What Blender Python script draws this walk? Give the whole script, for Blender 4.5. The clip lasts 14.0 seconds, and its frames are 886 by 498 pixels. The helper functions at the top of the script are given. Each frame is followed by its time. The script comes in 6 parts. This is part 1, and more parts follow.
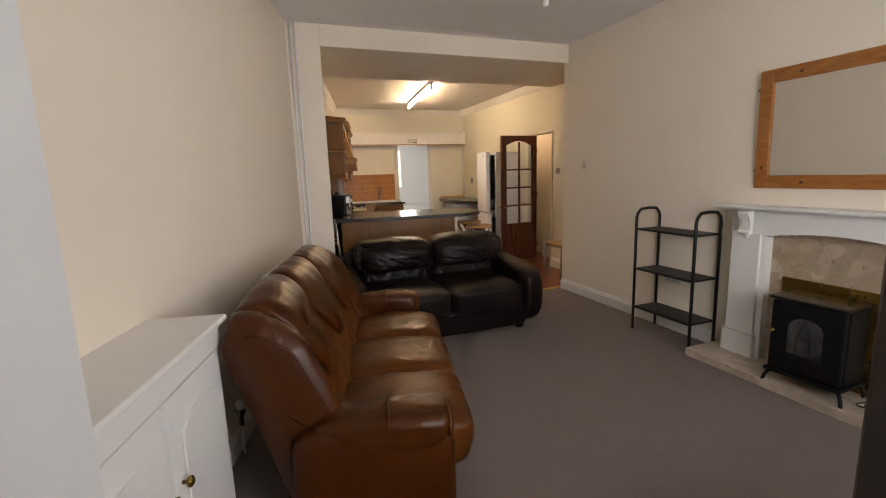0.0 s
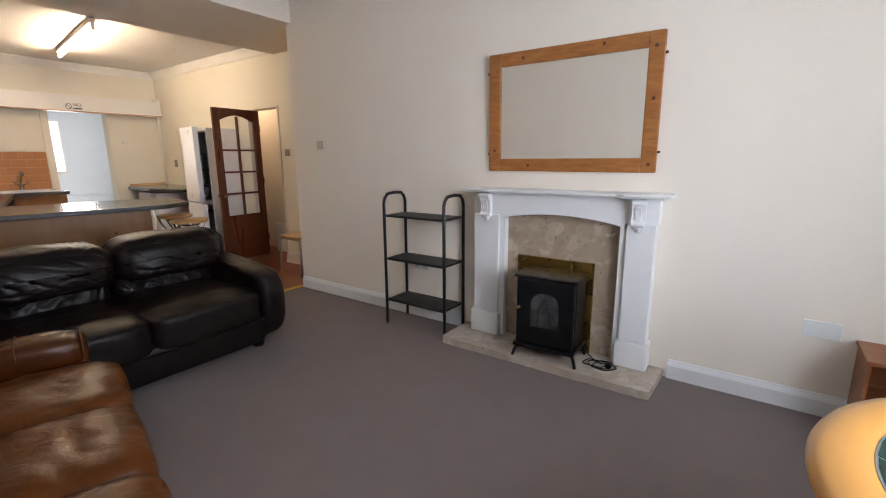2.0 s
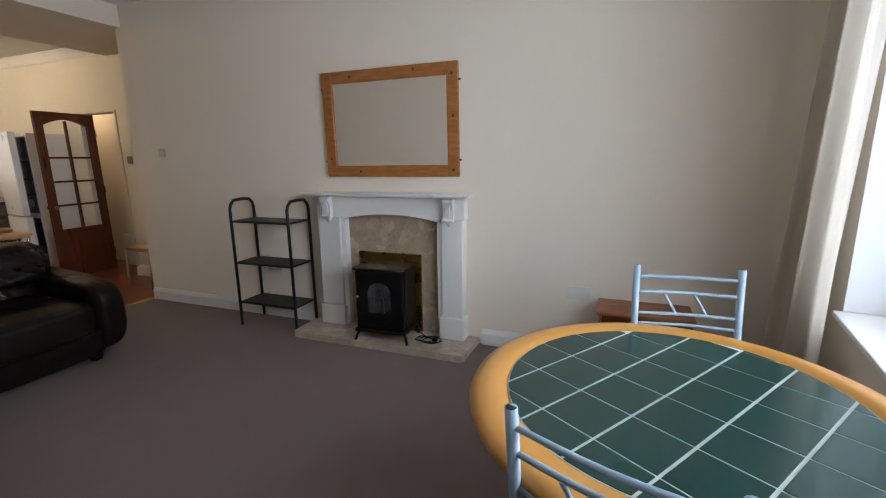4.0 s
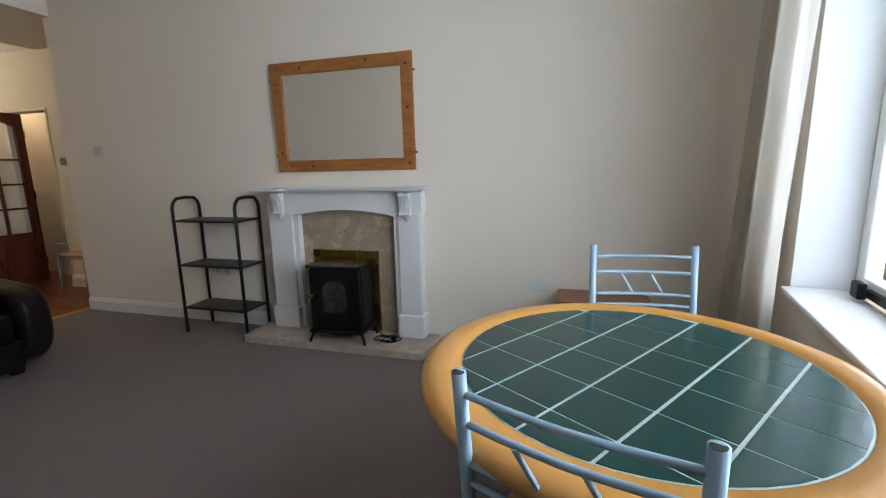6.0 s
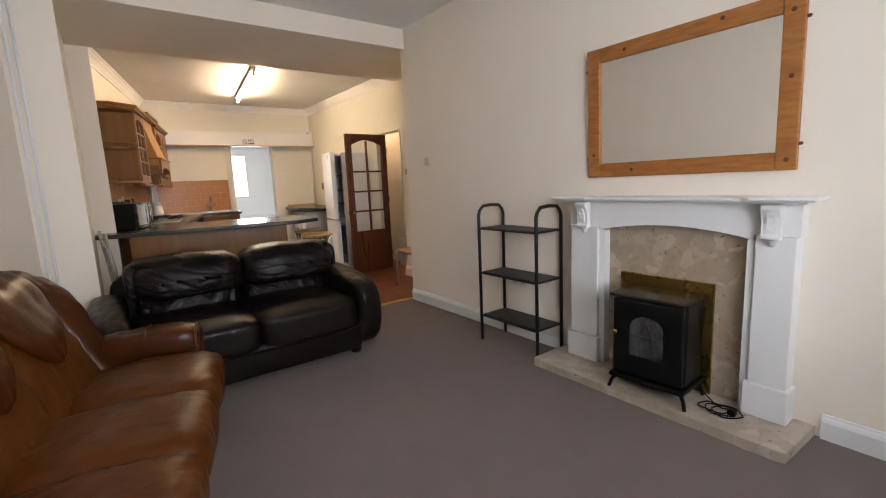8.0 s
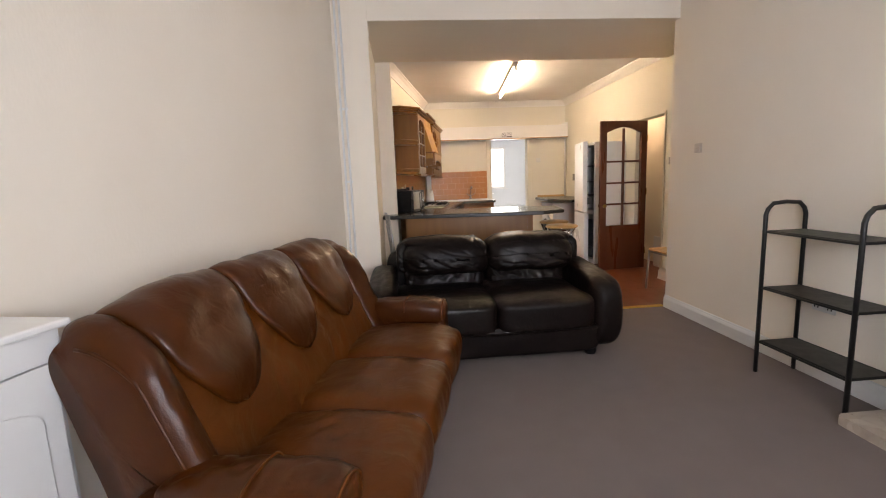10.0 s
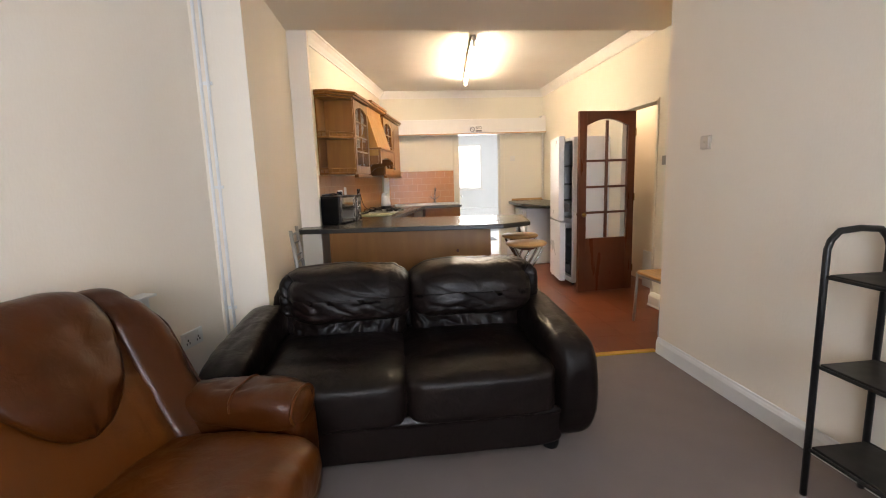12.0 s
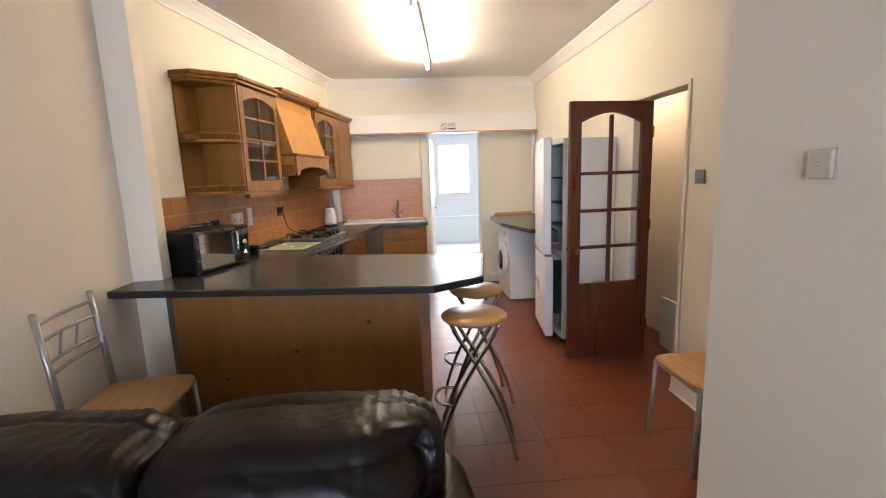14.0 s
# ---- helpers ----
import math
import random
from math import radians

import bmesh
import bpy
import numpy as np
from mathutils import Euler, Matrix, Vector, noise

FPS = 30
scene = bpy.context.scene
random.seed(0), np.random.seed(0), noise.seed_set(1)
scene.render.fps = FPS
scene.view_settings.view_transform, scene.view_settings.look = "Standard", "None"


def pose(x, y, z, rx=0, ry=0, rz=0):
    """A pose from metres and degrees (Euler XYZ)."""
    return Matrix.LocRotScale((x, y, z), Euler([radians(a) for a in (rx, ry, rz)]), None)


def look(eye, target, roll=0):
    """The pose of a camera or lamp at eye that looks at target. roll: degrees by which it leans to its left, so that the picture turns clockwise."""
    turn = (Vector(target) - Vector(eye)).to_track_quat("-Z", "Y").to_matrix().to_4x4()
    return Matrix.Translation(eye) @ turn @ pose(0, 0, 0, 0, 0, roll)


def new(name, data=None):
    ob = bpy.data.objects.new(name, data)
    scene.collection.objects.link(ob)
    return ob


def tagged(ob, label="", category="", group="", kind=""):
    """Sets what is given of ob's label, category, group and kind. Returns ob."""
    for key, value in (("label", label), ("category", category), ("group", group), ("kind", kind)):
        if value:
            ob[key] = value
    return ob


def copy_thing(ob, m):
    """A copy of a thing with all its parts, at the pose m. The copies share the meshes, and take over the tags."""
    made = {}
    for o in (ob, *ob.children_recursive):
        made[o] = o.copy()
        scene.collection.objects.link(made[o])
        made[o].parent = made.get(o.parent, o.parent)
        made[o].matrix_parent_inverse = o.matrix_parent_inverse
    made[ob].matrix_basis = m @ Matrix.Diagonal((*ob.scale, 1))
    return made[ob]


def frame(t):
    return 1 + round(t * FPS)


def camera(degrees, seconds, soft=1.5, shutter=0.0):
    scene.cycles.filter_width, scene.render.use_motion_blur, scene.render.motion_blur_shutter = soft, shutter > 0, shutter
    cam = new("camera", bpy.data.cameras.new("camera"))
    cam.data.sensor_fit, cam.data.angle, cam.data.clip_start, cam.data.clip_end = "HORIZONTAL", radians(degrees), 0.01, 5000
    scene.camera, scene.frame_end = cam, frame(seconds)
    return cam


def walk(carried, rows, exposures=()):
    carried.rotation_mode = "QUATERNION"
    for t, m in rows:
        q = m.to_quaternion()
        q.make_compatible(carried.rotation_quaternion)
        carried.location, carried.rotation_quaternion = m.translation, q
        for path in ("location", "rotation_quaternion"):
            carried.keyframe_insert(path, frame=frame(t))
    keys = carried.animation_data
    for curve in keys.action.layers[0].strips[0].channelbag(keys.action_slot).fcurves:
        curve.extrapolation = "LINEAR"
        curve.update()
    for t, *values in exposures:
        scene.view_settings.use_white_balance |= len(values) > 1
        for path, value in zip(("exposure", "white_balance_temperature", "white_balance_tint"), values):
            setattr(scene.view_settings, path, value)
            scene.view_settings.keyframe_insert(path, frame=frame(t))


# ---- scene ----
cam = camera(90.3, 14.0, soft=1.1)
PATH = [
    (0, (0.122, -0.092, 1.416), (0.812, 1.755, 1.084), -1.9),
    (0.5, (0.278, 0.065, 1.358), (1.202, 1.8, 0.986), -1.3),
    (1, (0.384, 0.27, 1.329), (1.57, 1.833, 0.939), -0.6),
    (1.5, (0.435, 0.467, 1.349), (1.864, 1.807, 0.945), -0.7),
    (2, (0.443, 0.474, 1.351), (2.042, 1.604, 0.943), -0.4),
    (2.5, (0.391, 0.232, 1.356), (2.071, 1.238, 0.953), -0.2),
    (3, (0.348, 0.01, 1.364), (2.094, 0.898, 0.961), -0.4),
    (3.5, (0.319, -0.045, 1.362), (2.119, 0.728, 0.959), -0.6),
    (4, (0.281, -0.064, 1.387), (2.107, 0.642, 0.982), -0.9),
    (4.2, (0.279, -0.077, 1.406), (2.114, 0.607, 0.998), -1.0),
    (6.5, (0.433, -0.088, 1.237), (2.323, 0.462, 0.883), -1.2),
    (7, (0.561, 0.12, 1.289), (2.392, 0.847, 0.947), -1.6),
    (7.5, (0.664, 0.265, 1.288), (2.286, 1.39, 0.965), -2.4),
    (8, (0.773, 0.294, 1.275), (1.945, 1.886, 0.97), -2.6),
    (8.5, (0.794, 0.29, 1.294), (1.547, 2.119, 0.994), -2.8),
    (9, (0.732, 0.262, 1.289), (1.127, 2.2, 0.988), -3.0),
    (9.2, (0.712, 0.23, 1.266), (0.963, 2.192, 0.968), -3.1),
    (11.3, (1.208, 0.976, 1.273), (1.341, 2.949, 0.976), -2.0),
    (11.5, (1.234, 1.078, 1.3), (1.416, 3.046, 0.994), -1.8),
    (12, (1.447, 1.424, 1.301), (1.652, 3.39, 0.995), -2.0),
    (12.5, (1.615, 1.769, 1.357), (1.835, 3.732, 1.04), -2.0),
    (13, (1.85, 2.115, 1.366), (2.067, 4.078, 1.05), -2.2),
    (13.5, (2.042, 2.445, 1.406), (2.255, 4.407, 1.084), -2.1),
    (14, (2.206, 2.836, 1.474), (2.366, 4.803, 1.149), -2.0),
]
EXPOSURES = [(0, -0.58, 9300, 24), (0.5, -0.40, 8900, 22), (1.0, -0.22, 8000, 22), (2.0, -0.15, 7450, 22), (3.0, -0.23, 7450, 20), (3.5, -0.62, 7600, 19), (4.0, -0.82, 7550, 19), (6.5, -0.7, 7250, 15),
             (7.0, -0.5, 7800, 19), (7.5, -0.34, 7700, 21), (8.5, -0.17, 8350, 23), (9.0, -0.12, 8200, 24), (11.5, 0.18, 8200, 22), (12.5, 0.26, 7250, 19), (14.0, 0.18, 6850, 19)]
walk(cam, [(t, look(eye, target, roll)) for t, eye, target, roll in PATH], EXPOSURES)

# ---- light ----
world = bpy.data.worlds.new("world")
scene.world = world
world.use_nodes = True
wn = world.node_tree.nodes
sky = wn.new("ShaderNodeTexSky")
sky.sky_type, sky.sun_disc = "NISHITA", False
sky.sun_elevation, sky.sun_rotation = radians(38), radians(150)
wn["Background"].inputs[1].default_value = 0.15
world.node_tree.links.new(sky.outputs[0], wn["Background"].inputs[0])


def area(name, m, sx, sy, watts, colour):
    d = bpy.data.lights.new(name, "AREA")
    d.shape, d.size, d.size_y, d.energy, d.color = "RECTANGLE", sx, sy, watts, colour
    ob = new(name, d)
    ob.matrix_world = m
    return ob


sun = bpy.data.lights.new("sun", "SUN")
sun.energy, sun.angle, sun.color = 0.5, radians(12), (1.0, 0.95, 0.88)
new("sun", sun).matrix_world = look((0, 0, 10), (4.0, -7.0, 3.6))
area("window_daylight", look((1.585, -1.20, 1.52), (2.10, 2.1, 1.60)), 1.9, 1.50, 90, (0.58, 0.77, 1.0))
area("back_window_daylight", look((3.3, 12.3, 1.6), (3.1, 8.0, 1.0)), 1.2, 1.2, 60, (0.80, 0.91, 1.0))
# Fill lamp added under the lobby ceiling; no source is seen there.
area("lobby_fill", look((4.28, 6.6, 2.5), (4.28, 6.2, 0.5)), 0.25, 0.25, 5.5, (1.0, 0.9, 0.75))

# ---- materials ----


def shader(name, colour, rough=0.6, metal=0.0, dark=None, scale=8.0, detail=6.0, bump=0.0, bscale=60.0, stretch=(1, 1, 1), coat=0.0, mix=0.5, spec=0.5, random_piece=0.0, rvar=0.1, contrast=(0.3, 0.7)):
    """A node material: two scales of noise between two tones, roughness wear and a fine bump."""
    m = bpy.data.materials.new(name)
    m.use_nodes = True
    nt = m.node_tree
    n, l = nt.nodes, nt.links
    b = n["Principled BSDF"]
    b.inputs["Metallic"].default_value, b.inputs["Coat Weight"].default_value = metal, coat
    b.inputs["Specular IOR Level"].default_value = spec
    co = n.new("ShaderNodeTexCoord")
    mp = n.new("ShaderNodeMapping")
    mp.inputs["Scale"].default_value = stretch
    l.new(co.outputs["Object"], mp.inputs["Vector"])
    big = n.new("ShaderNodeTexNoise")
    big.inputs["Scale"].default_value, big.inputs["Detail"].default_value = scale, detail
    l.new(mp.outputs[0], big.inputs["Vector"])
    ramp = n.new("ShaderNodeMapRange")
    ramp.inputs[1].default_value, ramp.inputs[2].default_value = contrast
    ramp.inputs[4].default_value = mix
    l.new(big.outputs["Fac"], ramp.inputs[0])
    mixer = n.new("ShaderNodeMix")
    mixer.data_type = "RGBA"
    dark = dark or tuple(c * 0.75 for c in colour)
    mixer.inputs[6].default_value, mixer.inputs[7].default_value = (*colour, 1), (*dark, 1)
    l.new(ramp.outputs[0], mixer.inputs[0])
    out = mixer.outputs[2]
    if random_piece:
        info = n.new("ShaderNodeObjectInfo")
        hsv = n.new("ShaderNodeHueSaturation")
        mr = n.new("ShaderNodeMapRange")
        mr.inputs[3].default_value, mr.inputs[4].default_value = 1 - random_piece, 1 + random_piece
        l.new(info.outputs["Random"], mr.inputs[0])
        l.new(mr.outputs[0], hsv.inputs["Value"])
        l.new(out, hsv.inputs["Color"])
        out = hsv.outputs[0]
    l.new(out, b.inputs["Base Color"])
    fine = n.new("ShaderNodeTexNoise")
    fine.inputs["Scale"].default_value, fine.inputs["Detail"].default_value = bscale, 4.0
    l.new(mp.outputs[0], fine.inputs["Vector"])
    rr = n.new("ShaderNodeMapRange")
    rr.inputs[3].default_value, rr.inputs[4].default_value = max(rough - rvar, 0.02), min(rough + rvar, 1)
    l.new(big.outputs["Fac"], rr.inputs[0])
    l.new(rr.outputs[0], b.inputs["Roughness"])
    if bump:
        bp = n.new("ShaderNodeBump")
        bp.inputs["Strength"].default_value, bp.inputs["Distance"].default_value = bump, 0.004
        l.new(fine.outputs["Fac"], bp.inputs["Height"])
        l.new(bp.outputs[0], b.inputs["Normal"])
    return m


def leather(name, colour, dark, rough=0.3, crease=0.25, spec=0.42):
    """Leather: pore grain, soft creases, worn tones."""
    m = shader(name, colour, rough, 0, dark, 2.6, 4.0, 0.0, mix=0.8, rvar=0.08, contrast=(0.35, 0.8), spec=spec)
    nt = m.node_tree
    n, l = nt.nodes, nt.links
    b = n["Principled BSDF"]
    co = n.new("ShaderNodeTexCoord")
    wr = n.new("ShaderNodeTexNoise")
    wr.inputs["Scale"].default_value, wr.inputs["Detail"].default_value, wr.inputs["Distortion"].default_value = 13.0, 5.0, 0.8
    vo = n.new("ShaderNodeTexVoronoi")
    vo.inputs["Scale"].default_value = 260
    l.new(co.outputs["Object"], wr.inputs["Vector"])
    l.new(co.outputs["Object"], vo.inputs["Vector"])
    b1 = n.new("ShaderNodeBump")
    b1.inputs["Strength"].default_value, b1.inputs["Distance"].default_value = crease, 0.03
    b2 = n.new("ShaderNodeBump")
    b2.inputs["Strength"].default_value, b2.inputs["Distance"].default_value = 0.12, 0.002
    l.new(wr.outputs["Fac"], b1.inputs["Height"])
    l.new(vo.outputs["Distance"], b2.inputs["Height"])
    l.new(b1.outputs[0], b2.inputs["Normal"])
    l.new(b2.outputs[0], b.inputs["Normal"])
    return m


def breccia(name, light, mid, dark, rough, scale):
    """Mottled marble: angular pebbles of several tones in a soft ground."""
    m = shader(name, mid, rough, 0, dark, 11, 9, 0.05, 60, mix=0.7, contrast=(0.45, 0.75))
    nt = m.node_tree
    n, l = nt.nodes, nt.links
    b = n["Principled BSDF"]
    co = n.new("ShaderNodeTexCoord")
    warp = n.new("ShaderNodeTexNoise")
    warp.inputs["Scale"].default_value, warp.inputs["Detail"].default_value = 9, 5
    add = n.new("ShaderNodeMix")
    add.data_type = "RGBA"
    add.blend_type = "ADD"
    add.inputs[0].default_value = 0.12
    l.new(co.outputs["Object"], warp.inputs["Vector"])
    l.new(co.outputs["Object"], add.inputs[6])
    l.new(warp.outputs["Color"], add.inputs[7])
    vo = n.new("ShaderNodeTexVoronoi")
    vo.feature = "SMOOTH_F1"
    vo.inputs["Smoothness"].default_value = 0.3
    vo.inputs["Scale"].default_value = scale
    l.new(add.outputs[2], vo.inputs["Vector"])
    sep = n.new("ShaderNodeSeparateColor")
    l.new(vo.outputs["Color"], sep.inputs[0])
    mr = n.new("ShaderNodeMapRange")
    mr.inputs[1].default_value, mr.inputs[2].default_value, mr.inputs[4].default_value = 0.5, 0.95, 0.75
    l.new(sep.outputs[0], mr.inputs[0])
    mix = n.new("ShaderNodeMix")
    mix.data_type = "RGBA"
    mix.inputs[7].default_value = (*light, 1)
    old = b.inputs["Base Color"].links[0].from_socket
    l.new(mr.outputs[0], mix.inputs[0])
    l.new(old, mix.inputs[6])
    pit = n.new("ShaderNodeTexNoise")
    pit.inputs["Scale"].default_value, pit.inputs["Detail"].default_value = 38, 3
    l.new(co.outputs["Object"], pit.inputs["Vector"])
    pr = n.new("ShaderNodeMapRange")
    pr.inputs[1].default_value, pr.inputs[2].default_value, pr.inputs[4].default_value = 0.655, 0.71, 0.85
    l.new(pit.outputs["Fac"], pr.inputs[0])
    spots = n.new("ShaderNodeMix")
    spots.data_type = "RGBA"
    spots.inputs[7].default_value = (*(c * 0.45 for c in dark), 1)
    l.new(pr.outputs[0], spots.inputs[0])
    l.new(mix.outputs[2], spots.inputs[6])
    l.new(spots.outputs[2], b.inputs["Base Color"])
    return m


def translucent(m, share):
    """Thin cloth that passes a share of the light behind it."""
    n, l = m.node_tree.nodes, m.node_tree.links
    b, out = n["Principled BSDF"], n["Material Output"]
    tr = n.new("ShaderNodeBsdfTranslucent")
    mx = n.new("ShaderNodeMixShader")
    mx.inputs[0].default_value = share
    l.new(b.inputs["Base Color"].links[0].from_socket, tr.inputs["Color"])
    l.new(b.outputs[0], mx.inputs[1])
    l.new(tr.outputs[0], mx.inputs[2])
    l.new(mx.outputs[0], out.inputs["Surface"])


def glass_mat(name, tint=(1, 1, 1), rough=0.0):
    m = bpy.data.materials.new(name)
    m.use_nodes = True
    b = m.node_tree.nodes["Principled BSDF"]
    b.inputs["Base Color"].default_value = (*tint, 1)
    b.inputs["Transmission Weight"].default_value, b.inputs["Roughness"].default_value, b.inputs["IOR"].default_value = 1.0, rough, 1.3
    return m


def glow(name, colour, strength):
    m = bpy.data.materials.new(name)
    m.use_nodes = True
    b = m.node_tree.nodes["Principled BSDF"]
    b.inputs["Emission Color"].default_value, b.inputs["Emission Strength"].default_value = (*colour, 1), strength
    return m


M_WALL = shader("magnolia_paint", (0.87, 0.78, 0.665), 0.75, dark=(0.83, 0.73, 0.612), scale=1.6, bump=0.22, bscale=85, mix=0.55, spec=0.3, stretch=(1, 1, 0.45))
M_KWALL = shader("cream_kitchen_paint", (0.81, 0.775, 0.675), 0.7, dark=(0.76, 0.72, 0.61), scale=1.8, bump=0.1, bscale=45, mix=0.5, spec=0.3)
M_CEIL = shader("ceiling_paint", (0.88, 0.865, 0.835), 0.85, scale=2.2, dark=(0.80, 0.78, 0.745), bump=0.15, bscale=30)
M_WHITE = shader("white_gloss_paint", (0.82, 0.81, 0.79), 0.38, scale=3.0, dark=(0.76, 0.75, 0.72), bump=0.06, bscale=25)
M_BLUEWHITE = shader("cool_white_paint_and_daylight", (0.78, 0.80, 0.81), 0.6, scale=2.0, dark=(0.72, 0.74, 0.75))
M_CARPET = shader("taupe_carpet", (0.207, 0.167, 0.154), 0.95, dark=(0.172, 0.137, 0.126), scale=6.0, detail=10, bump=0.55, bscale=380, mix=0.4, spec=0.1, contrast=(0.2, 0.8))
M_TERRA = shader("terracotta_vinyl", (0.180, 0.046, 0.018), 0.34, dark=(0.150, 0.037, 0.014), scale=5, bump=0.02, bscale=25, random_piece=0.025, rvar=0.03)
M_GROUT = shader("floor_grout", (0.165, 0.046, 0.020), 0.42)
M_PINE = shader("pine_frame", (0.46, 0.175, 0.045), 0.42, dark=(0.30, 0.095, 0.02), scale=9, bump=0.1, bscale=30, stretch=(6, 1, 6), mix=0.9)
M_CAB = shader("antique_pine", (0.275, 0.110, 0.020), 0.36, dark=(0.19, 0.069, 0.011), scale=4, bump=0.04, bscale=30, stretch=(4, 4, 0.5), mix=0.7)
M_PANEL = shader("brown_pine_panel", (0.29, 0.122, 0.025), 0.42, dark=(0.20, 0.078, 0.015), scale=4, detail=4, bump=0.04, bscale=25, stretch=(2.6, 2.6, 0.3), mix=0.7)
M_MAHOG = shader("mahogany_stain", (0.112, 0.026, 0.009), 0.30, dark=(0.078, 0.017, 0.006), scale=3, detail=3, stretch=(5, 5, 0.5), mix=0.6)
M_DARKDOOR = shader("dark_door_stain", (0.035, 0.016, 0.012), 0.4, scale=7, stretch=(8, 8, 0.8))
M_BEECH = shader("honey_beech", (0.53, 0.245, 0.055), 0.30, rvar=0.03, dark=(0.46, 0.19, 0.038), scale=5, bump=0.01, bscale=30, stretch=(1, 4, 1), mix=0.5, coat=0.3)
M_SEAT = shader("beech_seat", (0.56, 0.32, 0.13), 0.35, dark=(0.45, 0.23, 0.08), scale=6, stretch=(1, 7, 1), mix=0.8)
M_GREEN = shader("green_tile_glaze", (0.005, 0.036, 0.031), 0.16, dark=(0.004, 0.030, 0.026), scale=9, bump=0.03, bscale=12, random_piece=0.10, rvar=0.05)
M_WGROUT = shader("pale_grout", (0.46, 0.52, 0.49), 0.7, scale=30, dark=(0.36, 0.42, 0.39))
M_BLUEMETAL = shader("pale_blue_enamel", (0.30, 0.42, 0.51), 0.45, dark=(0.26, 0.37, 0.46), scale=12, metal=0.15)
M_SILVER = shader("satin_silver_tube", (0.42, 0.42, 0.42), 0.34, metal=0.75, scale=15)
M_CHROME = shader("chrome", (0.55, 0.55, 0.56), 0.14, metal=1.0, rvar=0.06)
M_BRASS = shader("aged_brass", (0.36, 0.215, 0.055), 0.27, metal=0.9, dark=(0.26, 0.15, 0.04), scale=6)
M_STRIP = shader("polished_brass_strip", (0.72, 0.46, 0.09), 0.38, metal=0.65, dark=(0.55, 0.33, 0.06), scale=9)
M_BLACK = shader("black_enamel", (0.0040, 0.0040, 0.0046), 0.36, spec=0.18, scale=12, dark=(0.010, 0.010, 0.010))
M_BLACKTUBE = shader("black_powder_coat", (0.009, 0.008, 0.008), 0.45, scale=20, bump=0.05, bscale=200)
M_MARBLE = breccia("beige_marble", (0.56, 0.455, 0.355), (0.42, 0.32, 0.23), (0.30, 0.21, 0.14), 0.3, 15)
M_HEARTH = breccia("beige_marble_hearth", (0.58, 0.50, 0.42), (0.46, 0.375, 0.30), (0.34, 0.26, 0.19), 0.36, 12)
M_TOP = shader("slate_laminate", (0.060, 0.062, 0.056), 0.24, dark=(0.045, 0.046, 0.042), scale=70, bump=0.015, bscale=120, mix=0.9, rvar=0.03)
M_EDGE = shader("black_edging", (0.020, 0.020, 0.020), 0.35, scale=40)
M_SPLASH = shader("terracotta_wall_tile", (0.42, 0.180, 0.056), 0.30, dark=(0.36, 0.145, 0.042), scale=10, random_piece=0.05, bump=0.06, bscale=20)
M_SGROUT = shader("wall_tile_grout", (0.60, 0.42, 0.26), 0.8)
M_APPL = shader("white_appliance", (0.78, 0.79, 0.80), 0.30, scale=3, dark=(0.74, 0.75, 0.76))
M_DARKPLASTIC = shader("dark_plastic", (0.02, 0.02, 0.022), 0.28, scale=12)
M_GREYIN = shader("dark_grey", (0.10, 0.11, 0.12), 0.5, scale=6)
M_STEEL = shader("brushed_steel", (0.5, 0.5, 0.5), 0.3, metal=0.9, stretch=(1, 20, 1))
M_PLASTIC = shader("white_plastic", (0.80, 0.79, 0.74), 0.4, scale=5)
M_CREAMPLASTIC = shader("cream_plastic", (0.68, 0.58, 0.485), 0.55, scale=5, spec=0.3)
M_GREYPLATE = shader("grey_metal_plate", (0.30, 0.29, 0.26), 0.35, metal=0.6)
M_CURTAIN = shader("cream_curtain_cloth", (0.82, 0.79, 0.74), 0.9, dark=(0.76, 0.72, 0.66), scale=4, bump=0.3, bscale=300, spec=0.1)
translucent(M_CURTAIN, 0.8)
M_SIDE = shader("teak_veneer", (0.33, 0.115, 0.042), 0.36, dark=(0.23, 0.072, 0.024), scale=6, stretch=(7, 1, 7), mix=0.9)
M_BROWNL = leather("brown_leather", (0.062, 0.0140, 0.0017), (0.036, 0.0074, 0.0011), 0.31, 0.14, 0.27)
M_TANL = leather("tan_leather", (0.100, 0.0245, 0.0025), (0.060, 0.0135, 0.0016), 0.35, 0.16, 0.25)
M_BLACKL = leather("black_leather", (0.0095, 0.0055, 0.0046), (0.0050, 0.0030, 0.0027), 0.36, 0.18, 0.21)
M_GLASS = glass_mat("clear_glass")
M_SMOKE = shader("obscure_cabinet_glass", (0.16, 0.155, 0.15), 0.13, dark=(0.085, 0.08, 0.078), scale=5, mix=0.8)
M_TUBE = glow("lit_tube", (1.0, 0.89, 0.67), 170.0)
M_OUT = glow("bright_outdoors", (0.88, 0.95, 1.0), 3.2)
M_MIRROR = shader("mirror_silvering", (0.82, 0.82, 0.80), 0.02, metal=1.0, rvar=0.01, dark=(0.80, 0.80, 0.78))
M_INK = shader("sign_ink", (0.04, 0.04, 0.05), 0.6)
M_GREENGLASS = shader("pale_green_board", (0.55, 0.60, 0.42), 0.25)
M_LEAD = shader("dull_lead", (0.022, 0.022, 0.022), 0.5)
M_LEADLIGHT = shader("smoky_stove_glass", (0.070, 0.070, 0.070), 0.16, scale=11, dark=(0.018, 0.018, 0.019), mix=0.95)
M_STOVETOP = shader("shiny_black_enamel", (0.008, 0.006, 0.004), 0.14, scale=6, rvar=0.04)

# ---- builders ----


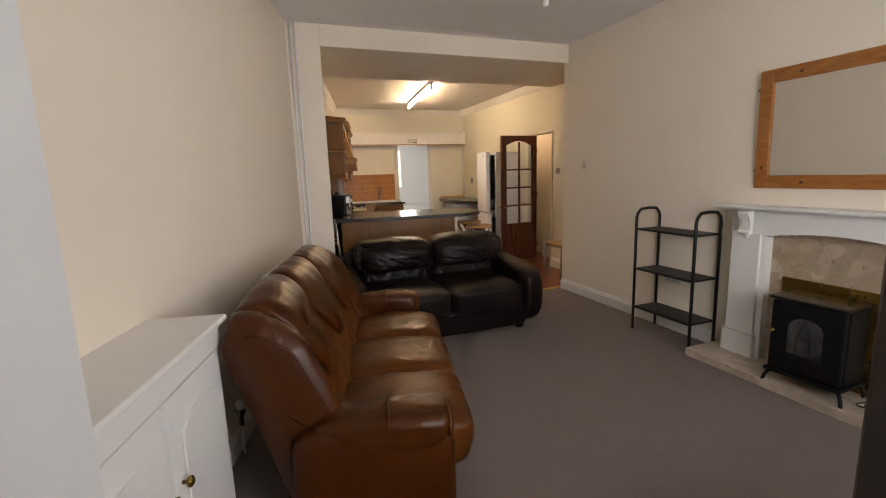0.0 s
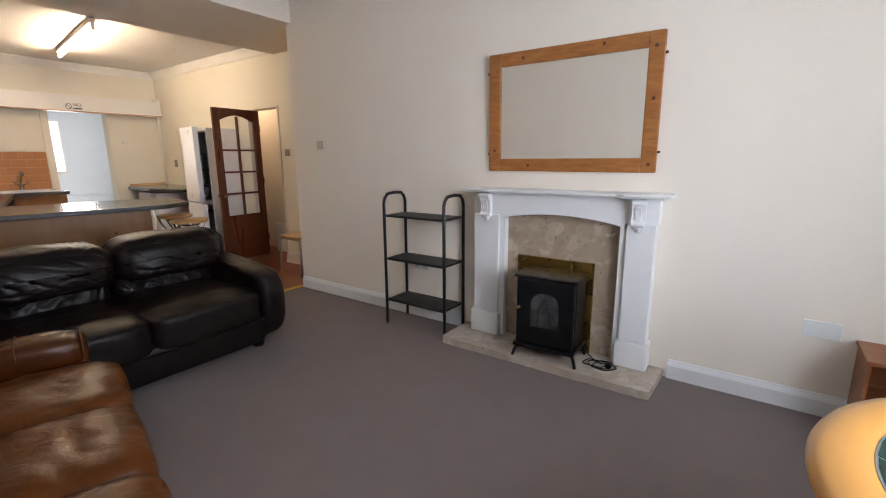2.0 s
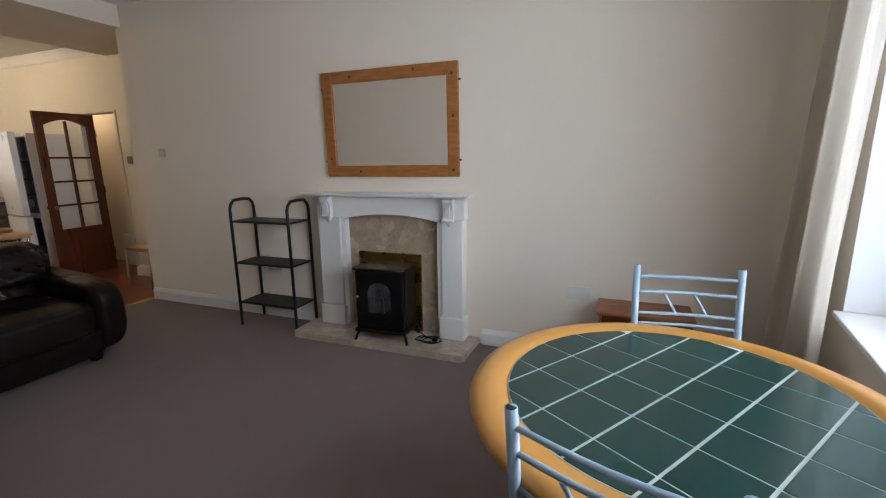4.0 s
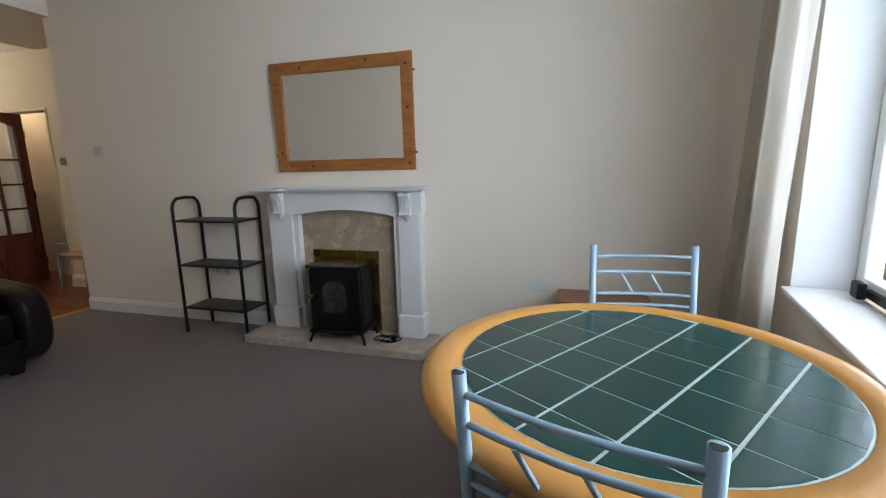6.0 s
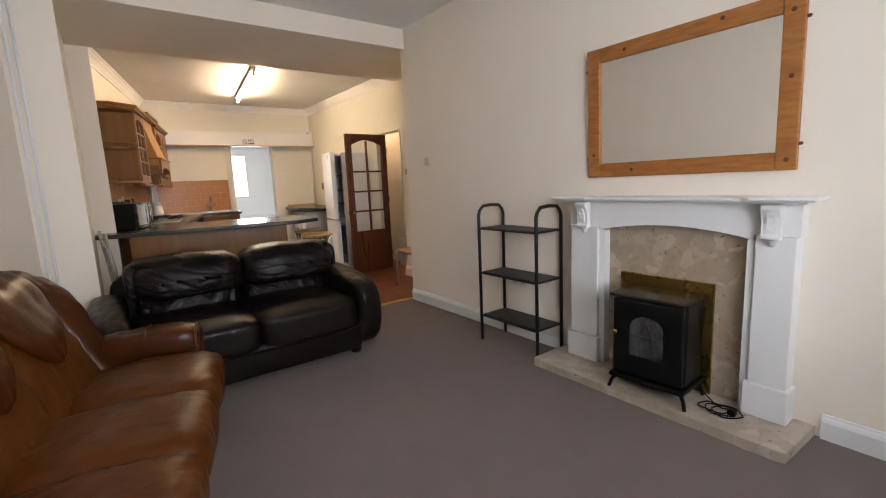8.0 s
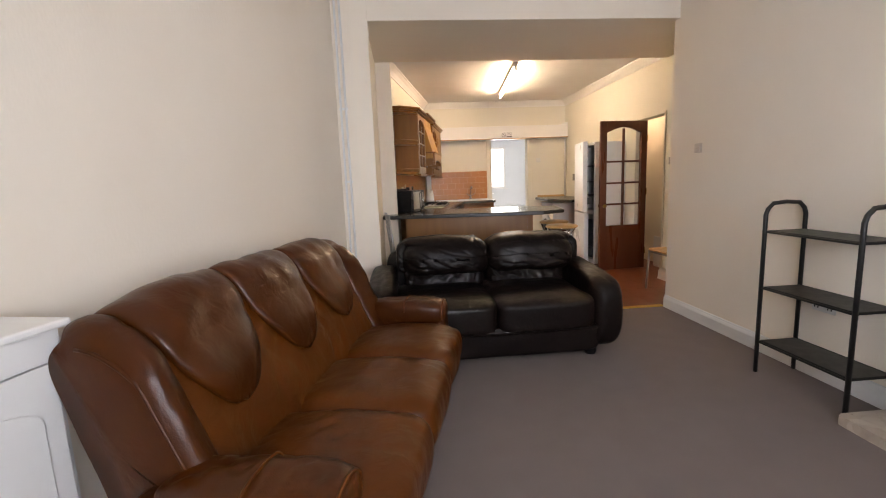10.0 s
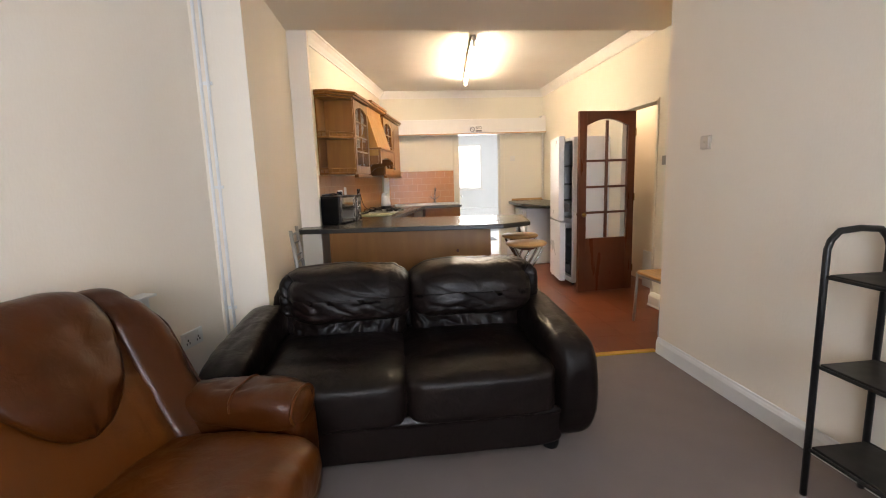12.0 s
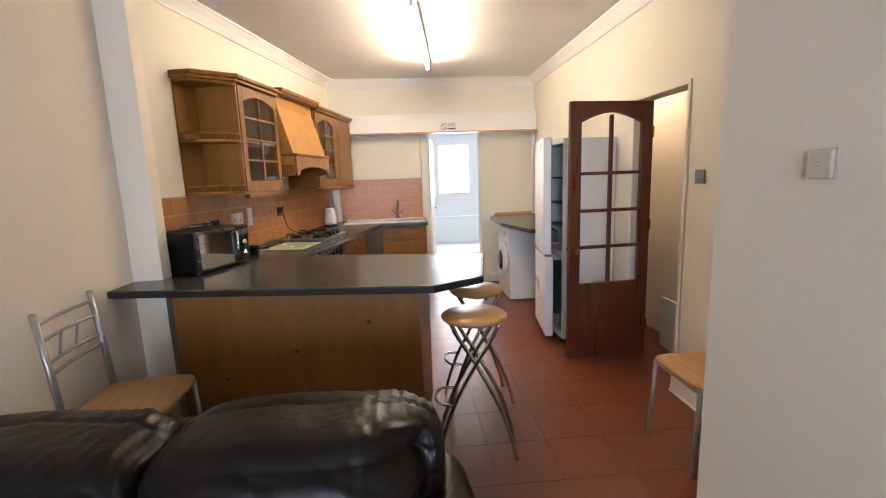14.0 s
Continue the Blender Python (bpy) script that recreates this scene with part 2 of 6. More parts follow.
def thing(name, m=None, label="", category="", group="", kind=""):
    ob = new(name)
    ob.empty_display_size = 0.1
    ob.matrix_world = m or Matrix()
    return tagged(ob, label, category, group, kind)


def part(name, bm, mat, parent=None, label="", smooth=False, bevel=0.0, seg=2):
    if bevel:
        bmesh.ops.bevel(bm, geom=list(bm.edges), offset=bevel, segments=seg, affect="EDGES", profile=0.5, clamp_overlap=True)
    bmesh.ops.recalc_face_normals(bm, faces=bm.faces)
    me = bpy.data.meshes.new(name)
    bm.to_mesh(me)
    bm.free()
    me.materials.append(mat)
    if smooth:
        for p in me.polygons:
            p.use_smooth = True
    ob = new(name, me)
    ob.parent = parent
    if label:
        ob["label"] = label
    return ob


def box(x0, x1, y0, y1, z0, z1, bm=None, m=None):
    bm = bm or bmesh.new()
    vs = [bm.verts.new((x, y, z)) for x in (x0, x1) for y in (y0, y1) for z in (z0, z1)]
    if m:
        for v in vs:
            v.co = m @ v.co
    for f in ((0, 1, 3, 2), (4, 6, 7, 5), (0, 4, 5, 1), (2, 3, 7, 6), (0, 2, 6, 4), (1, 5, 7, 3)):
        bm.faces.new([vs[i] for i in f])
    return bm


def prism(poly, z0, z1, bm=None, m=None):
    """A plan polygon raised from z0 to z1."""
    bm = bm or bmesh.new()
    m = m or Matrix()
    a = [bm.verts.new(m @ Vector((x, y, z0))) for x, y in poly]
    b = [bm.verts.new(m @ Vector((x, y, z1))) for x, y in poly]
    bm.faces.new(a[::-1])
    bm.faces.new(b)
    for i in range(len(a)):
        j = (i + 1) % len(a)
        bm.faces.new((a[i], a[j], b[j], b[i]))
    return bm


YZ = Matrix(((0, 0, 1, 0), (1, 0, 0, 0), (0, 1, 0, 0), (0, 0, 0, 1)))  # plan (x, y) becomes (y, z), height becomes x
XZ = Matrix(((1, 0, 0, 0), (0, 0, 1, 0), (0, 1, 0, 0), (0, 0, 0, 1)))  # plan (x, y) becomes (x, z), height becomes y


def tube(pts, r, seg=10, bm=None, closed=False, smooth_steps=0):
    """A round bar along points; smooth_steps rounds its corners."""
    bm = bm or bmesh.new()
    pts = [Vector(p) for p in pts]
    if smooth_steps:
        out = []
        n = len(pts)
        for i in range(n if closed else n - 1):
            p0, p1, p2, p3 = (pts[(i + k) % n] if closed else pts[min(max(i + k, 0), n - 1)] for k in (-1, 0, 1, 2))
            for s in range(smooth_steps):
                t = s / smooth_steps
                out.append(0.5 * (2 * p1 + (p2 - p0) * t + (2 * p0 - 5 * p1 + 4 * p2 - p3) * t * t + (3 * p1 - p0 - 3 * p2 + p3) * t ** 3))
        if not closed:
            out.append(pts[-1])
        pts = out
    rings, up = [], None
    for i, p in enumerate(pts):
        a = pts[i - 1] if (i or closed) else p
        b = pts[(i + 1) % len(pts)] if (closed or i < len(pts) - 1) else p
        d = (b - a).normalized()
        if up is None:
            up = d.orthogonal().normalized()
        up = (up - d * up.dot(d)).normalized()
        side = d.cross(up)
        rings.append([bm.verts.new(p + r * (math.cos(2 * math.pi * k / seg) * up + math.sin(2 * math.pi * k / seg) * side)) for k in range(seg)])
    for i in range(len(rings) if closed else len(rings) - 1):
        a, b = rings[i], rings[(i + 1) % len(rings)]
        for k in range(seg):
            bm.faces.new((a[k], a[(k + 1) % seg], b[(k + 1) % seg], b[k]))
    if not closed:
        bm.faces.new(rings[0][::-1])
        bm.faces.new(rings[-1])
    return bm


def lathe(profile, seg=24, m=None, bm=None):
    """A turned shape: (radius, height) points about the z axis, placed by m."""
    bm = bm or bmesh.new()
    m = m or Matrix()
    rings = [[bm.verts.new(m @ Vector((r * math.cos(2 * math.pi * k / seg), r * math.sin(2 * math.pi * k / seg), z))) for k in range(seg)] for r, z in profile]
    for a, b in zip(rings, rings[1:]):
        for k in range(seg):
            bm.faces.new((a[k], a[(k + 1) % seg], b[(k + 1) % seg], b[k]))
    bm.faces.new(rings[0][::-1])
    bm.faces.new(rings[-1])
    return bm


def rounded(c, h, p=5.0, n=10, shape=None, m=None, bm=None):
    """A stuffed, rounded block of half sizes h about c; shape(q, v) may push each point v about (q runs from -1 to 1)."""
    bm = bm or bmesh.new()
    m = m or Matrix()
    seen = {}

    def vert(q):
        key = tuple(round(k, 5) for k in q)
        if key not in seen:
            s = max(abs(k) for k in q) / (sum(abs(k) ** p for k in q) ** (1 / p))
            v = Vector((c[0] + q[0] * s * h[0], c[1] + q[1] * s * h[1], c[2] + q[2] * s * h[2]))
            if shape:
                v = shape(q, v)
            seen[key] = bm.verts.new(m @ v)
        return seen[key]

    for ax in range(3):
        for sg in (-1, 1):
            for i in range(n):
                for j in range(n):
                    q4 = []
                    for di, dj in ((0, 0), (1, 0), (1, 1), (0, 1)):
                        q = [0, 0, 0]
                        q[ax], q[(ax + 1) % 3], q[(ax + 2) % 3] = sg, 2 * (i + di) / n - 1, 2 * (j + dj) / n - 1
                        q4.append(vert(q))
                    bm.faces.new(q4 if sg > 0 else q4[::-1])
    return bm


def wall(name, p, q, z0, z1, thick, mat, openings=(), label=""):
    """A wall whose seen face runs from p to q, its thickness to the right of that way; openings are (from, to, sill, head) along it."""
    p, q = Vector((*p, 0)), Vector((*q, 0))
    d = (q - p).normalized()
    m = Matrix.Translation(p) @ Matrix(((d.x, d.y, 0, 0), (d.y, -d.x, 0, 0), (0, 0, 1, 0), (0, 0, 0, 1)))
    bm, s = bmesh.new(), 0.0
    for a, b, lo, hi in openings:
        box(s, a, 0, thick, z0, z1, bm, m)
        if lo > z0:
            box(a, b, 0, thick, z0, lo, bm, m)
        if hi < z1:
            box(a, b, 0, thick, hi, z1, bm, m)
        s = b
    box(s, (q - p).length, 0, thick, z0, z1, bm, m)
    return tagged(part(name, bm, mat), label, "wall", kind="structure")


def frame_at(p, d):
    """A pose at plan point p whose y axis runs along plan direction d and x axis to its right."""
    d = Vector((*d, 0)).normalized()
    return Matrix(((d.y, d.x, 0, p[0]), (-d.x, d.y, 0, p[1]), (0, 0, 1, p[2] if len(p) > 2 else 0), (0, 0, 0, 1)))


# ---- plan ----
XR = 3.31          # fireplace wall
XK = 3.97          # kitchen's outer wall
YF = 8.80          # kitchen's far wall
H1, H2, HB = 2.79, 2.72, 2.60   # ceilings, underside of the deep beam


def xl(y):
    return 0.33 + 0.264 * (y - 4.25)     # party wall of the sitting room


def xk(y):
    return 0.62 + 0.205 * (y - 5.6)      # party wall of the kitchen


LDIR = Vector((0.2553, 0.9669))
SDIR = Vector((0.2288, 0.9735))
WS = pose(-0.9, -0.467, 0, 0, 0, -8.82)     # along the window wall, y into the room
KDIR = Vector((0.2008, 0.9796))

wall("wall_east", (XR, -1.6), (XR, 4.325), 0, H1, 0.12, M_WALL, label="magnolia painted plaster wall with a fireplace")
wall("wall_nib", (XR + 0.12, 4.325), (XK, 4.325), 0, H1, 0.12, M_WALL, label="magnolia painted return wall")
wall("wall_south", (-0.9, -0.467), (XR, -1.120), 0, H1, 0.30, M_WALL, [(1.55, 3.48, 0.70, 2.32)], "magnolia painted wall with a wide window")
# This wall's cool white holds the bluish daylight that falls on it.
wall("wall_door_side", (-0.20, 0.76), (-0.20, 0.20), 0, H1, 0.14, M_BLUEWHITE, label="painted wall beside the entrance door, window daylight in its cool white")
wall("wall_door_head", (-0.20, 0.20), (-0.20, -0.60), 2.03, H1, 0.14, M_WALL, label="painted wall over the entrance door")
wall("wall_door_south", (-0.20, -0.60), (-0.20, -0.64), 0, H1, 0.14, M_WALL, label="painted wall beside the entrance door")
wall("wall_recess", (xl(0.76), 0.76), (-0.34, 0.76), 0, H1, 0.10, M_WALL, label="painted return of the recess")
wall("wall_hall", (-1.4, -1.2), (-1.4, 1.2), 0, H1, -0.1, M_WALL, label="plain hall wall")
wall("wall_hall_end", (-1.4, 1.2), (xl(0.76) - 0.12, 1.2), 0, H1, -0.1, M_WALL, label="plain hall wall")
wall("wall_hall_south", (-1.5, -1.2), (-0.34, -1.2), 0, H1, 0.1, M_WALL, label="plain hall wall")
wall("wall_west", (xl(4.25), 4.25), (xl(0.66), 0.66), 0, H1, 0.12, M_WALL, label="magnolia painted party wall")
wall("wall_pier", (0.62, 4.25), (xl(4.25) - 0.12, 4.25), 0, H1, 0.14, M_WALL, label="painted chimney pier beside the opening")
wall("wall_passage", (0.60, 5.50), (0.60, 4.392), 0, HB, 0.12, M_WALL, label="cream painted side of the opening")
wall("wall_nib_kitchen", (0.765, 5.50), (0.48, 5.50), 0, H2, 0.10, M_WALL, label="cream painted nib")
wall("wall_kitchen_west", (xk(YF + 0.1), YF + 0.1), (xk(5.6), 5.6), 0, H2, 0.12, M_KWALL, label="cream painted kitchen wall behind the units")
wall("wall_kitchen_east", (XK, 4.325), (XK, YF + 0.1), 0, H2, 0.12, M_KWALL, [(1.185, 1.835, 0, 1.98)], "cream painted kitchen wall with a doorway")
wall("wall_kitchen_far", (XK + 0.12, YF), (xk(YF) - 0.2, YF), 0, H2, 0.14, M_KWALL, [(XK + 0.12 - 3.25, XK + 0.12 - 2.50, 0, 2.04)], "cream painted end wall with a doorway")
# stair lobby beyond the glazed door
wall("wall_lobby", (4.46, 5.0), (4.46, 6.9), 0, H2, 0.1, M_WALL, label="plain lobby wall")
wall("wall_lobby_far", (4.46, 6.75), (XK + 0.12, 6.75), 0, H2, 0.1, M_WALL, label="plain lobby wall")
wall("wall_lobby_near", (XK + 0.12, 5.2), (4.46, 5.2), 0, H2, 0.1, M_WALL, label="plain lobby wall")
# back room beyond the far door
wall("wall_back_far", (4.9, 12.6), (1.2, 12.6), 0, 2.6, 0.14, M_BLUEWHITE, [(1.22, 1.98, 1.06, 2.18)], "white wall with a window")
wall("wall_back_east", (4.5, YF + 0.14), (4.5, 12.6), 0, 2.6, 0.1, M_BLUEWHITE, label="white side wall")
wall("wall_back_west", (1.6, 12.6), (1.6, YF + 0.14), 0, 2.6, 0.1, M_BLUEWHITE, label="white side wall")


def slab(name, poly, z0, z1, mat, label, cat):
    return tagged(part(name, prism(poly, z0, z1), mat), label, cat, kind="structure")


slab("floor", [(-1.5, -1.3), (XR + 0.1, -1.3), (XR + 0.1, 4.36), (-0.7, 4.36), (-1.5, 1.5)], -0.12, 0, M_CARPET, "taupe short pile fitted carpet", "carpet")
slab("floor_kitchen", [(0.3, 4.36), (5.2, 4.36), (5.2, YF + 0.14), (0.3, YF + 0.14)], -0.12, -0.008, M_GROUT, "terracotta coloured tiled kitchen floor", "floor")
slab("floor_back", [(1.2, YF + 0.14), (4.9, YF + 0.14), (4.9, 12.7), (1.2, 12.7)], -0.12, -0.004, M_BLUEWHITE, "pale floor of the back room", "floor")
slab("ceiling", [(-1.5, -1.3), (XR + 0.12, -1.3), (XR + 0.12, 4.25), (-0.9, 4.25), (-1.5, 1.5)], H1, H1 + 0.1, M_CEIL, "white painted ceiling", "ceiling")
slab("ceiling_beam", [(0.622, 4.25), (XK + 0.1, 4.25), (XK + 0.1, 5.498), (0.40, 5.498), (0.40, 4.394), (0.622, 4.394)], HB, H1 + 0.1, M_WALL, "deep painted boxed beam over the opening", "beam")
slab("ceiling_kitchen", [(0.3, 5.5), (5.2, 5.5), (5.2, YF + 0.14), (0.3, YF + 0.14)], H2, H2 + 0.1, M_CEIL, "white textured kitchen ceiling", "ceiling")
slab("ceiling_back", [(1.2, YF + 0.14), (4.9, YF + 0.14), (4.9, 12.7), (1.2, 12.7)], 2.6, 2.7, M_BLUEWHITE, "white ceiling of the back room", "ceiling")


def board(name, p, q, off, profile, mat, label, cat):
    """A moulding run from p to q along the foot or head of a wall; profile is (out from the wall, height)."""
    d = (Vector(q) - Vector(p)).normalized()
    m = frame_at((*p, off), d)
    L = (Vector(q) - Vector(p)).length
    bm = bmesh.new()
    a = [bm.verts.new(m @ Vector((x, 0, z))) for x, z in profile]
    b = [bm.verts.new(m @ Vector((x, L, z))) for x, z in profile]
    bm.faces.new(a)
    bm.faces.new(b[::-1])
    for i in range(len(a)):
        j = (i + 1) % len(a)
        bm.faces.new((a[i], b[i], b[j], a[j]))
    return tagged(part(name, bm, mat), label, cat, kind="structure")


SKIRT = [(0, 0), (0.018, 0), (0.018, 0.085), (0.013, 0.10), (0.009, 0.108), (0.007, 0.118), (0, 0.12)]
SK = "white gloss painted moulded skirting board"
LSK = [(-x, z) for x, z in SKIRT]
board("baseboard", (XR, 2.30), (XR, 4.325), 0, LSK, M_WHITE, SK, "skirting")
board("baseboard", (XR, -1.12), (XR, 0.80), 0, LSK, M_WHITE, SK, "skirting")
board("baseboard", (xl(1.7), 1.7), (xl(4.25), 4.25), 0, SKIRT, M_WHITE, SK, "skirting")
board("baseboard", (XK, 4.48), (XK, 5.48), 0, [(0, 0), (-0.058, 0), (-0.058, 0.008), (-0.048, 0.016), (-0.044, 0.095), (-0.034, 0.112), (-0.02, 0.125), (0, 0.13)], M_WHITE, "deep white gloss painted skirting board", "skirting")
board("baseboard", (3.33, YF), (XK, YF), 0, SKIRT, M_WHITE, SK, "skirting")
CORN = [(0, 0), (0, -0.10), (0.012, -0.10), (0.02, -0.085), (0.05, -0.05), (0.085, -0.02), (0.10, -0.012), (0.10, 0)]
board("trim", (xk(5.6), 5.6), (xk(YF), YF), H2 - 0.001, CORN, M_CEIL, "white plaster coving", "coving")
board("trim", (XK, 5.5), (XK, YF), H2 - 0.001, [(-x, z) for x, z in CORN], M_CEIL, "white plaster coving", "coving")
board("trim", (xk(YF), YF), (XK, YF), H2 - 0.002, CORN, M_CEIL, "white plaster coving", "coving")
part_thr = tagged(part("trim", prism([(2.2, 4.335), (XR, 4.335), (XR, 4.385), (2.2, 4.385)], 0, 0.008), M_STRIP), "brass carpet threshold strip", "threshold", kind="structure")

# ---- sitting room: the fireplace ----


def fireplace():
    f = thing("fireplace_surround", pose(XR, 1.53, 0.05), "white painted wooden fireplace surround with carved corbels, against the wall", "fireplace")
    legs = ((-0.62, -0.44), (0.40, 0.62))
    for a, b in legs:
        part("leg", box(-0.105, -0.001, a + 0.01, b - 0.01, 0.17, 0.90), M_WHITE, f, bevel=0.004)
        part("plinth_block", box(-0.125, -0.001, a - 0.005, b + 0.005, 0, 0.168), M_WHITE, f, bevel=0.006)
        c = (a + b) / 2
        cc = c + math.copysign(0.012, -c)
        prof = [(0, 0), (-0.036, 0.0), (-0.046, 0.006), (-0.047, 0.016), (-0.036, 0.026), (-0.031, 0.045), (-0.030, 0.075), (-0.038, 0.105), (-0.055, 0.128), (-0.066, 0.142), (-0.066, 0.155), (-0.055, 0.163), (0, 0.163)]
        cb = part("corbel", prism(prof, 0, 0.074, m=Matrix.Translation((-0.106, cc - 0.037, 0.888)) @ XZ), M_WHITE, f, "carved scroll corbel", bevel=0.003)
        flute = [(0, 0.03), (-0.038, 0.036), (-0.037, 0.075), (-0.046, 0.105), (-0.058, 0.122), (0, 0.122)]
        part("flute", prism(flute, 0, 0.030, m=Matrix.Translation((-0.106, cc - 0.015, 0.888)) @ XZ), M_WHITE, cb, bevel=0.003)
        part("drop", lathe([(0.004, 0), (0.013, 0.008), (0.020, 0.028), (0.022, 0.034)], 14, pose(-0.112, cc, 0.853)), M_WHITE, cb, smooth=True)
    # arched frieze board
    n = 14
    poly = [(-0.62, 0.902), (-0.44, 0.902)]
    poly += [(-0.44 + 0.84 * i / n, 0.875 + 0.05 * math.sin(math.pi * i / n) ** 0.8) for i in range(n + 1)]
    poly += [(0.62, 0.902), (0.62, 1.052), (-0.62, 1.052)]
    part("frieze", prism(poly, -0.095, -0.001, m=YZ), M_WHITE, f)
    part("inner_slip", box(-0.085, -0.001, -0.4505, -0.410, 0, 0.875), M_WHITE, f)
    part("inner_slip", box(-0.085, -0.001, 0.370, 0.4095, 0, 0.875), M_WHITE, f)
    part("cornice", box(-0.135, -0.001, -0.645, 0.66, 1.053, 1.070), M_WHITE, f, bevel=0.006)
    shelf = [(0, -0.69), (-0.20, -0.69), (-0.205, -0.44), (-0.17, -0.40), (-0.165, 0), (-0.17, 0.40), (-0.205, 0.44), (-0.20, 0.70), (0, 0.70)]
    part("mantel_shelf", prism(shelf, 1.071, 1.086), M_WHITE, f, bevel=0.004)
    part("back_panel", box(-0.03, -0.001, -0.4095, 0.3695, 0, 0.93), M_MARBLE, f, "mottled beige marble back panel")
    h = thing("hearth", pose(XR, 1.53, 0), "mottled beige marble hearth slab on the carpet", "hearth")
    edge = [(-0.365 + 0.006 * noise.noise(Vector((i * 0.9, 0, 4))) + 0.005 * min(0, noise.noise(Vector((i * 2.7, 3, 1)))), 0.72 - 1.40 * i / 40) for i in range(41)]
    part("slab", prism(edge + [(-0.355, -0.695), (-0.001, -0.71), (-0.001, 0.735), (-0.34, 0.735)], 0, 0.05), M_HEARTH, h, bevel=0.004)
    p = thing("fire_trim", pose(XR - 0.032, 1.53, 0.05), "aged brass fire trim plate on the marble", "fire trim")
    part("plate", box(-0.018, 0, -0.26, 0.28, 0.0, 0.62), M_BRASS, p, bevel=0.004)


def stove():
    s = thing("electric_stove", pose(3.13, 1.49, 0.05) @ pose(0, 0, 0, 0, 0, 4) @ Matrix.Diagonal((1.03, 1.06, 1.02, 1)), "small black electric stove with leaded window on the hearth", "heater")
    part("body", box(-0.12, 0.10, -0.178, 0.183, 0.10, 0.535), M_BLACK, s, bevel=0.012)
    part("top_plate", prism([(-0.172, -0.178), (-0.158, -0.190), (0.10, -0.190), (0.10, 0.198), (-0.158, 0.198), (-0.172, 0.186)], 0.538, 0.556), M_STOVETOP, s, "shiny black top plate", bevel=0.008)
    part("base_plate", prism([(-0.17, -0.188), (0.11, -0.195), (0.11, 0.20), (-0.17, 0.193)], 0.075, 0.098), M_BLACK, s, bevel=0.006)
    d = part("door", box(-0.155, -0.122, -0.174, 0.180, 0.105, 0.53), M_BLACK, s, "arched black stove door", bevel=0.012)
    n = 10
    arch = [(-0.085, 0.225), (0.085, 0.225)] + [(0.085 * math.cos(math.pi * i / n), 0.375 + 0.075 * math.sin(math.pi * i / n)) for i in range(n + 1)]
    part("window", prism(arch, -0.159, -0.1555, m=YZ), M_LEADLIGHT, d, "dark glass stove window")
    for k in (-0.04, 0.04):
        part("lead_bar", tube([(-0.162, k, 0.226), (-0.162, k * 0.7, 0.36), (-0.162, k * -0.3, 0.44)], 0.003, 6, smooth_steps=4), M_LEAD, d)
    part("lead_bar", tube([(-0.162, -0.083, 0.34), (-0.162, 0.083, 0.34)], 0.003, 6), M_LEAD, d)
    part("handle", lathe([(0.004, 0), (0.010, 0.006), (0.012, 0.018), (0.004, 0.026)], 12, pose(-0.156, 0.16, 0.34, 0, -90, 0)), M_BRASS, d)
    for x, y in ((-0.15, -0.18), (-0.15, 0.18), (0.09, -0.18), (0.09, 0.18)):
        oy = math.copysign(0.012, y)
        part("leg", tube([(x * 0.9, y * 0.9, 0.078), (x, y + oy * 0.2, 0.05), (x - 0.008, y + oy, 0.016), (x - 0.016, y + oy * 1.3, 0.010)], 0.010, 8, smooth_steps=4), M_BLACK, s, smooth=True)
    c = thing("power_cable", pose(3.12, 1.11, 0.05) @ Matrix.Diagonal((0.78, 0.78, 0.9, 1)), "coiled black power cable lying on the hearth", "cable")
    loops = [(0.09 * math.cos(a * 0.9) * (1 - 0.02 * a) + 0.01 * math.sin(3 * a), 0.10 * math.sin(a * 0.9) + 0.006 * a, 0.006 + 0.0018 * (a % 5)) for a in np.arange(0, 21, 0.45)]
    loops += [(0.06, 0.14, 0.02), (0.05, 0.19, 0.06), (0.04, 0.215, 0.10)]
    part("cord", tube(loops, 0.0042, 6), M_BLACK, c, smooth=True)
    part("plug", box(-0.045, 0.0, -0.035, 0.012, 0.012, 0.045), M_BLACK, c, bevel=0.008)


def wall_mirror():
    m = thing("wall_mirror", pose(XR - 0.002, 1.518, 1.642) @ pose(0, 0, 0, 0, -1.2, 0), "large mirror in a wide pine frame over the fireplace", "mirror")
    w, h, t = 0.552, 0.389, 0.085
    part("glass", box(-0.016, -0.010, -w + t - 0.005, w - t + 0.005, -h + t - 0.005, h - t + 0.005), M_MIRROR, m, "silvered mirror glass")
    for sg in (-1, 1):
        a, b = sorted((sg * h, sg * (h - t)))
        part("rail", box(-0.030, -0.004, -w + t + 0.0005, w - t - 0.0005, a, b), M_PINE, m, bevel=0.005)
        a, b = sorted((sg * w, sg * (w - t)))
        part("stile", box(-0.031, -0.004, a, b, -h, h), M_PINE, m, bevel=0.005)
        for z in (-0.27, 0.27):
            part("peg", lathe([(0.008, 0), (0.008, 0.012), (0.004, 0.016)], 10, pose(-0.016, sg * w, z, -90 * sg, 0, 0)), M_MAHOG, m)
    for y, z in ((-w + 0.04, 0.03), (-w + 0.045, 0.31), (0.25, -h + 0.04), (-0.22, h - 0.03), (w - 0.045, -0.25), (-w + 0.04, -0.34), (0.30, h - 0.045)):
        part("knot", lathe([(0.011, 0), (0.008, 0.0008)], 12, pose(-0.0312, y, z, 0, -90, 0)), M_MAHOG, m)


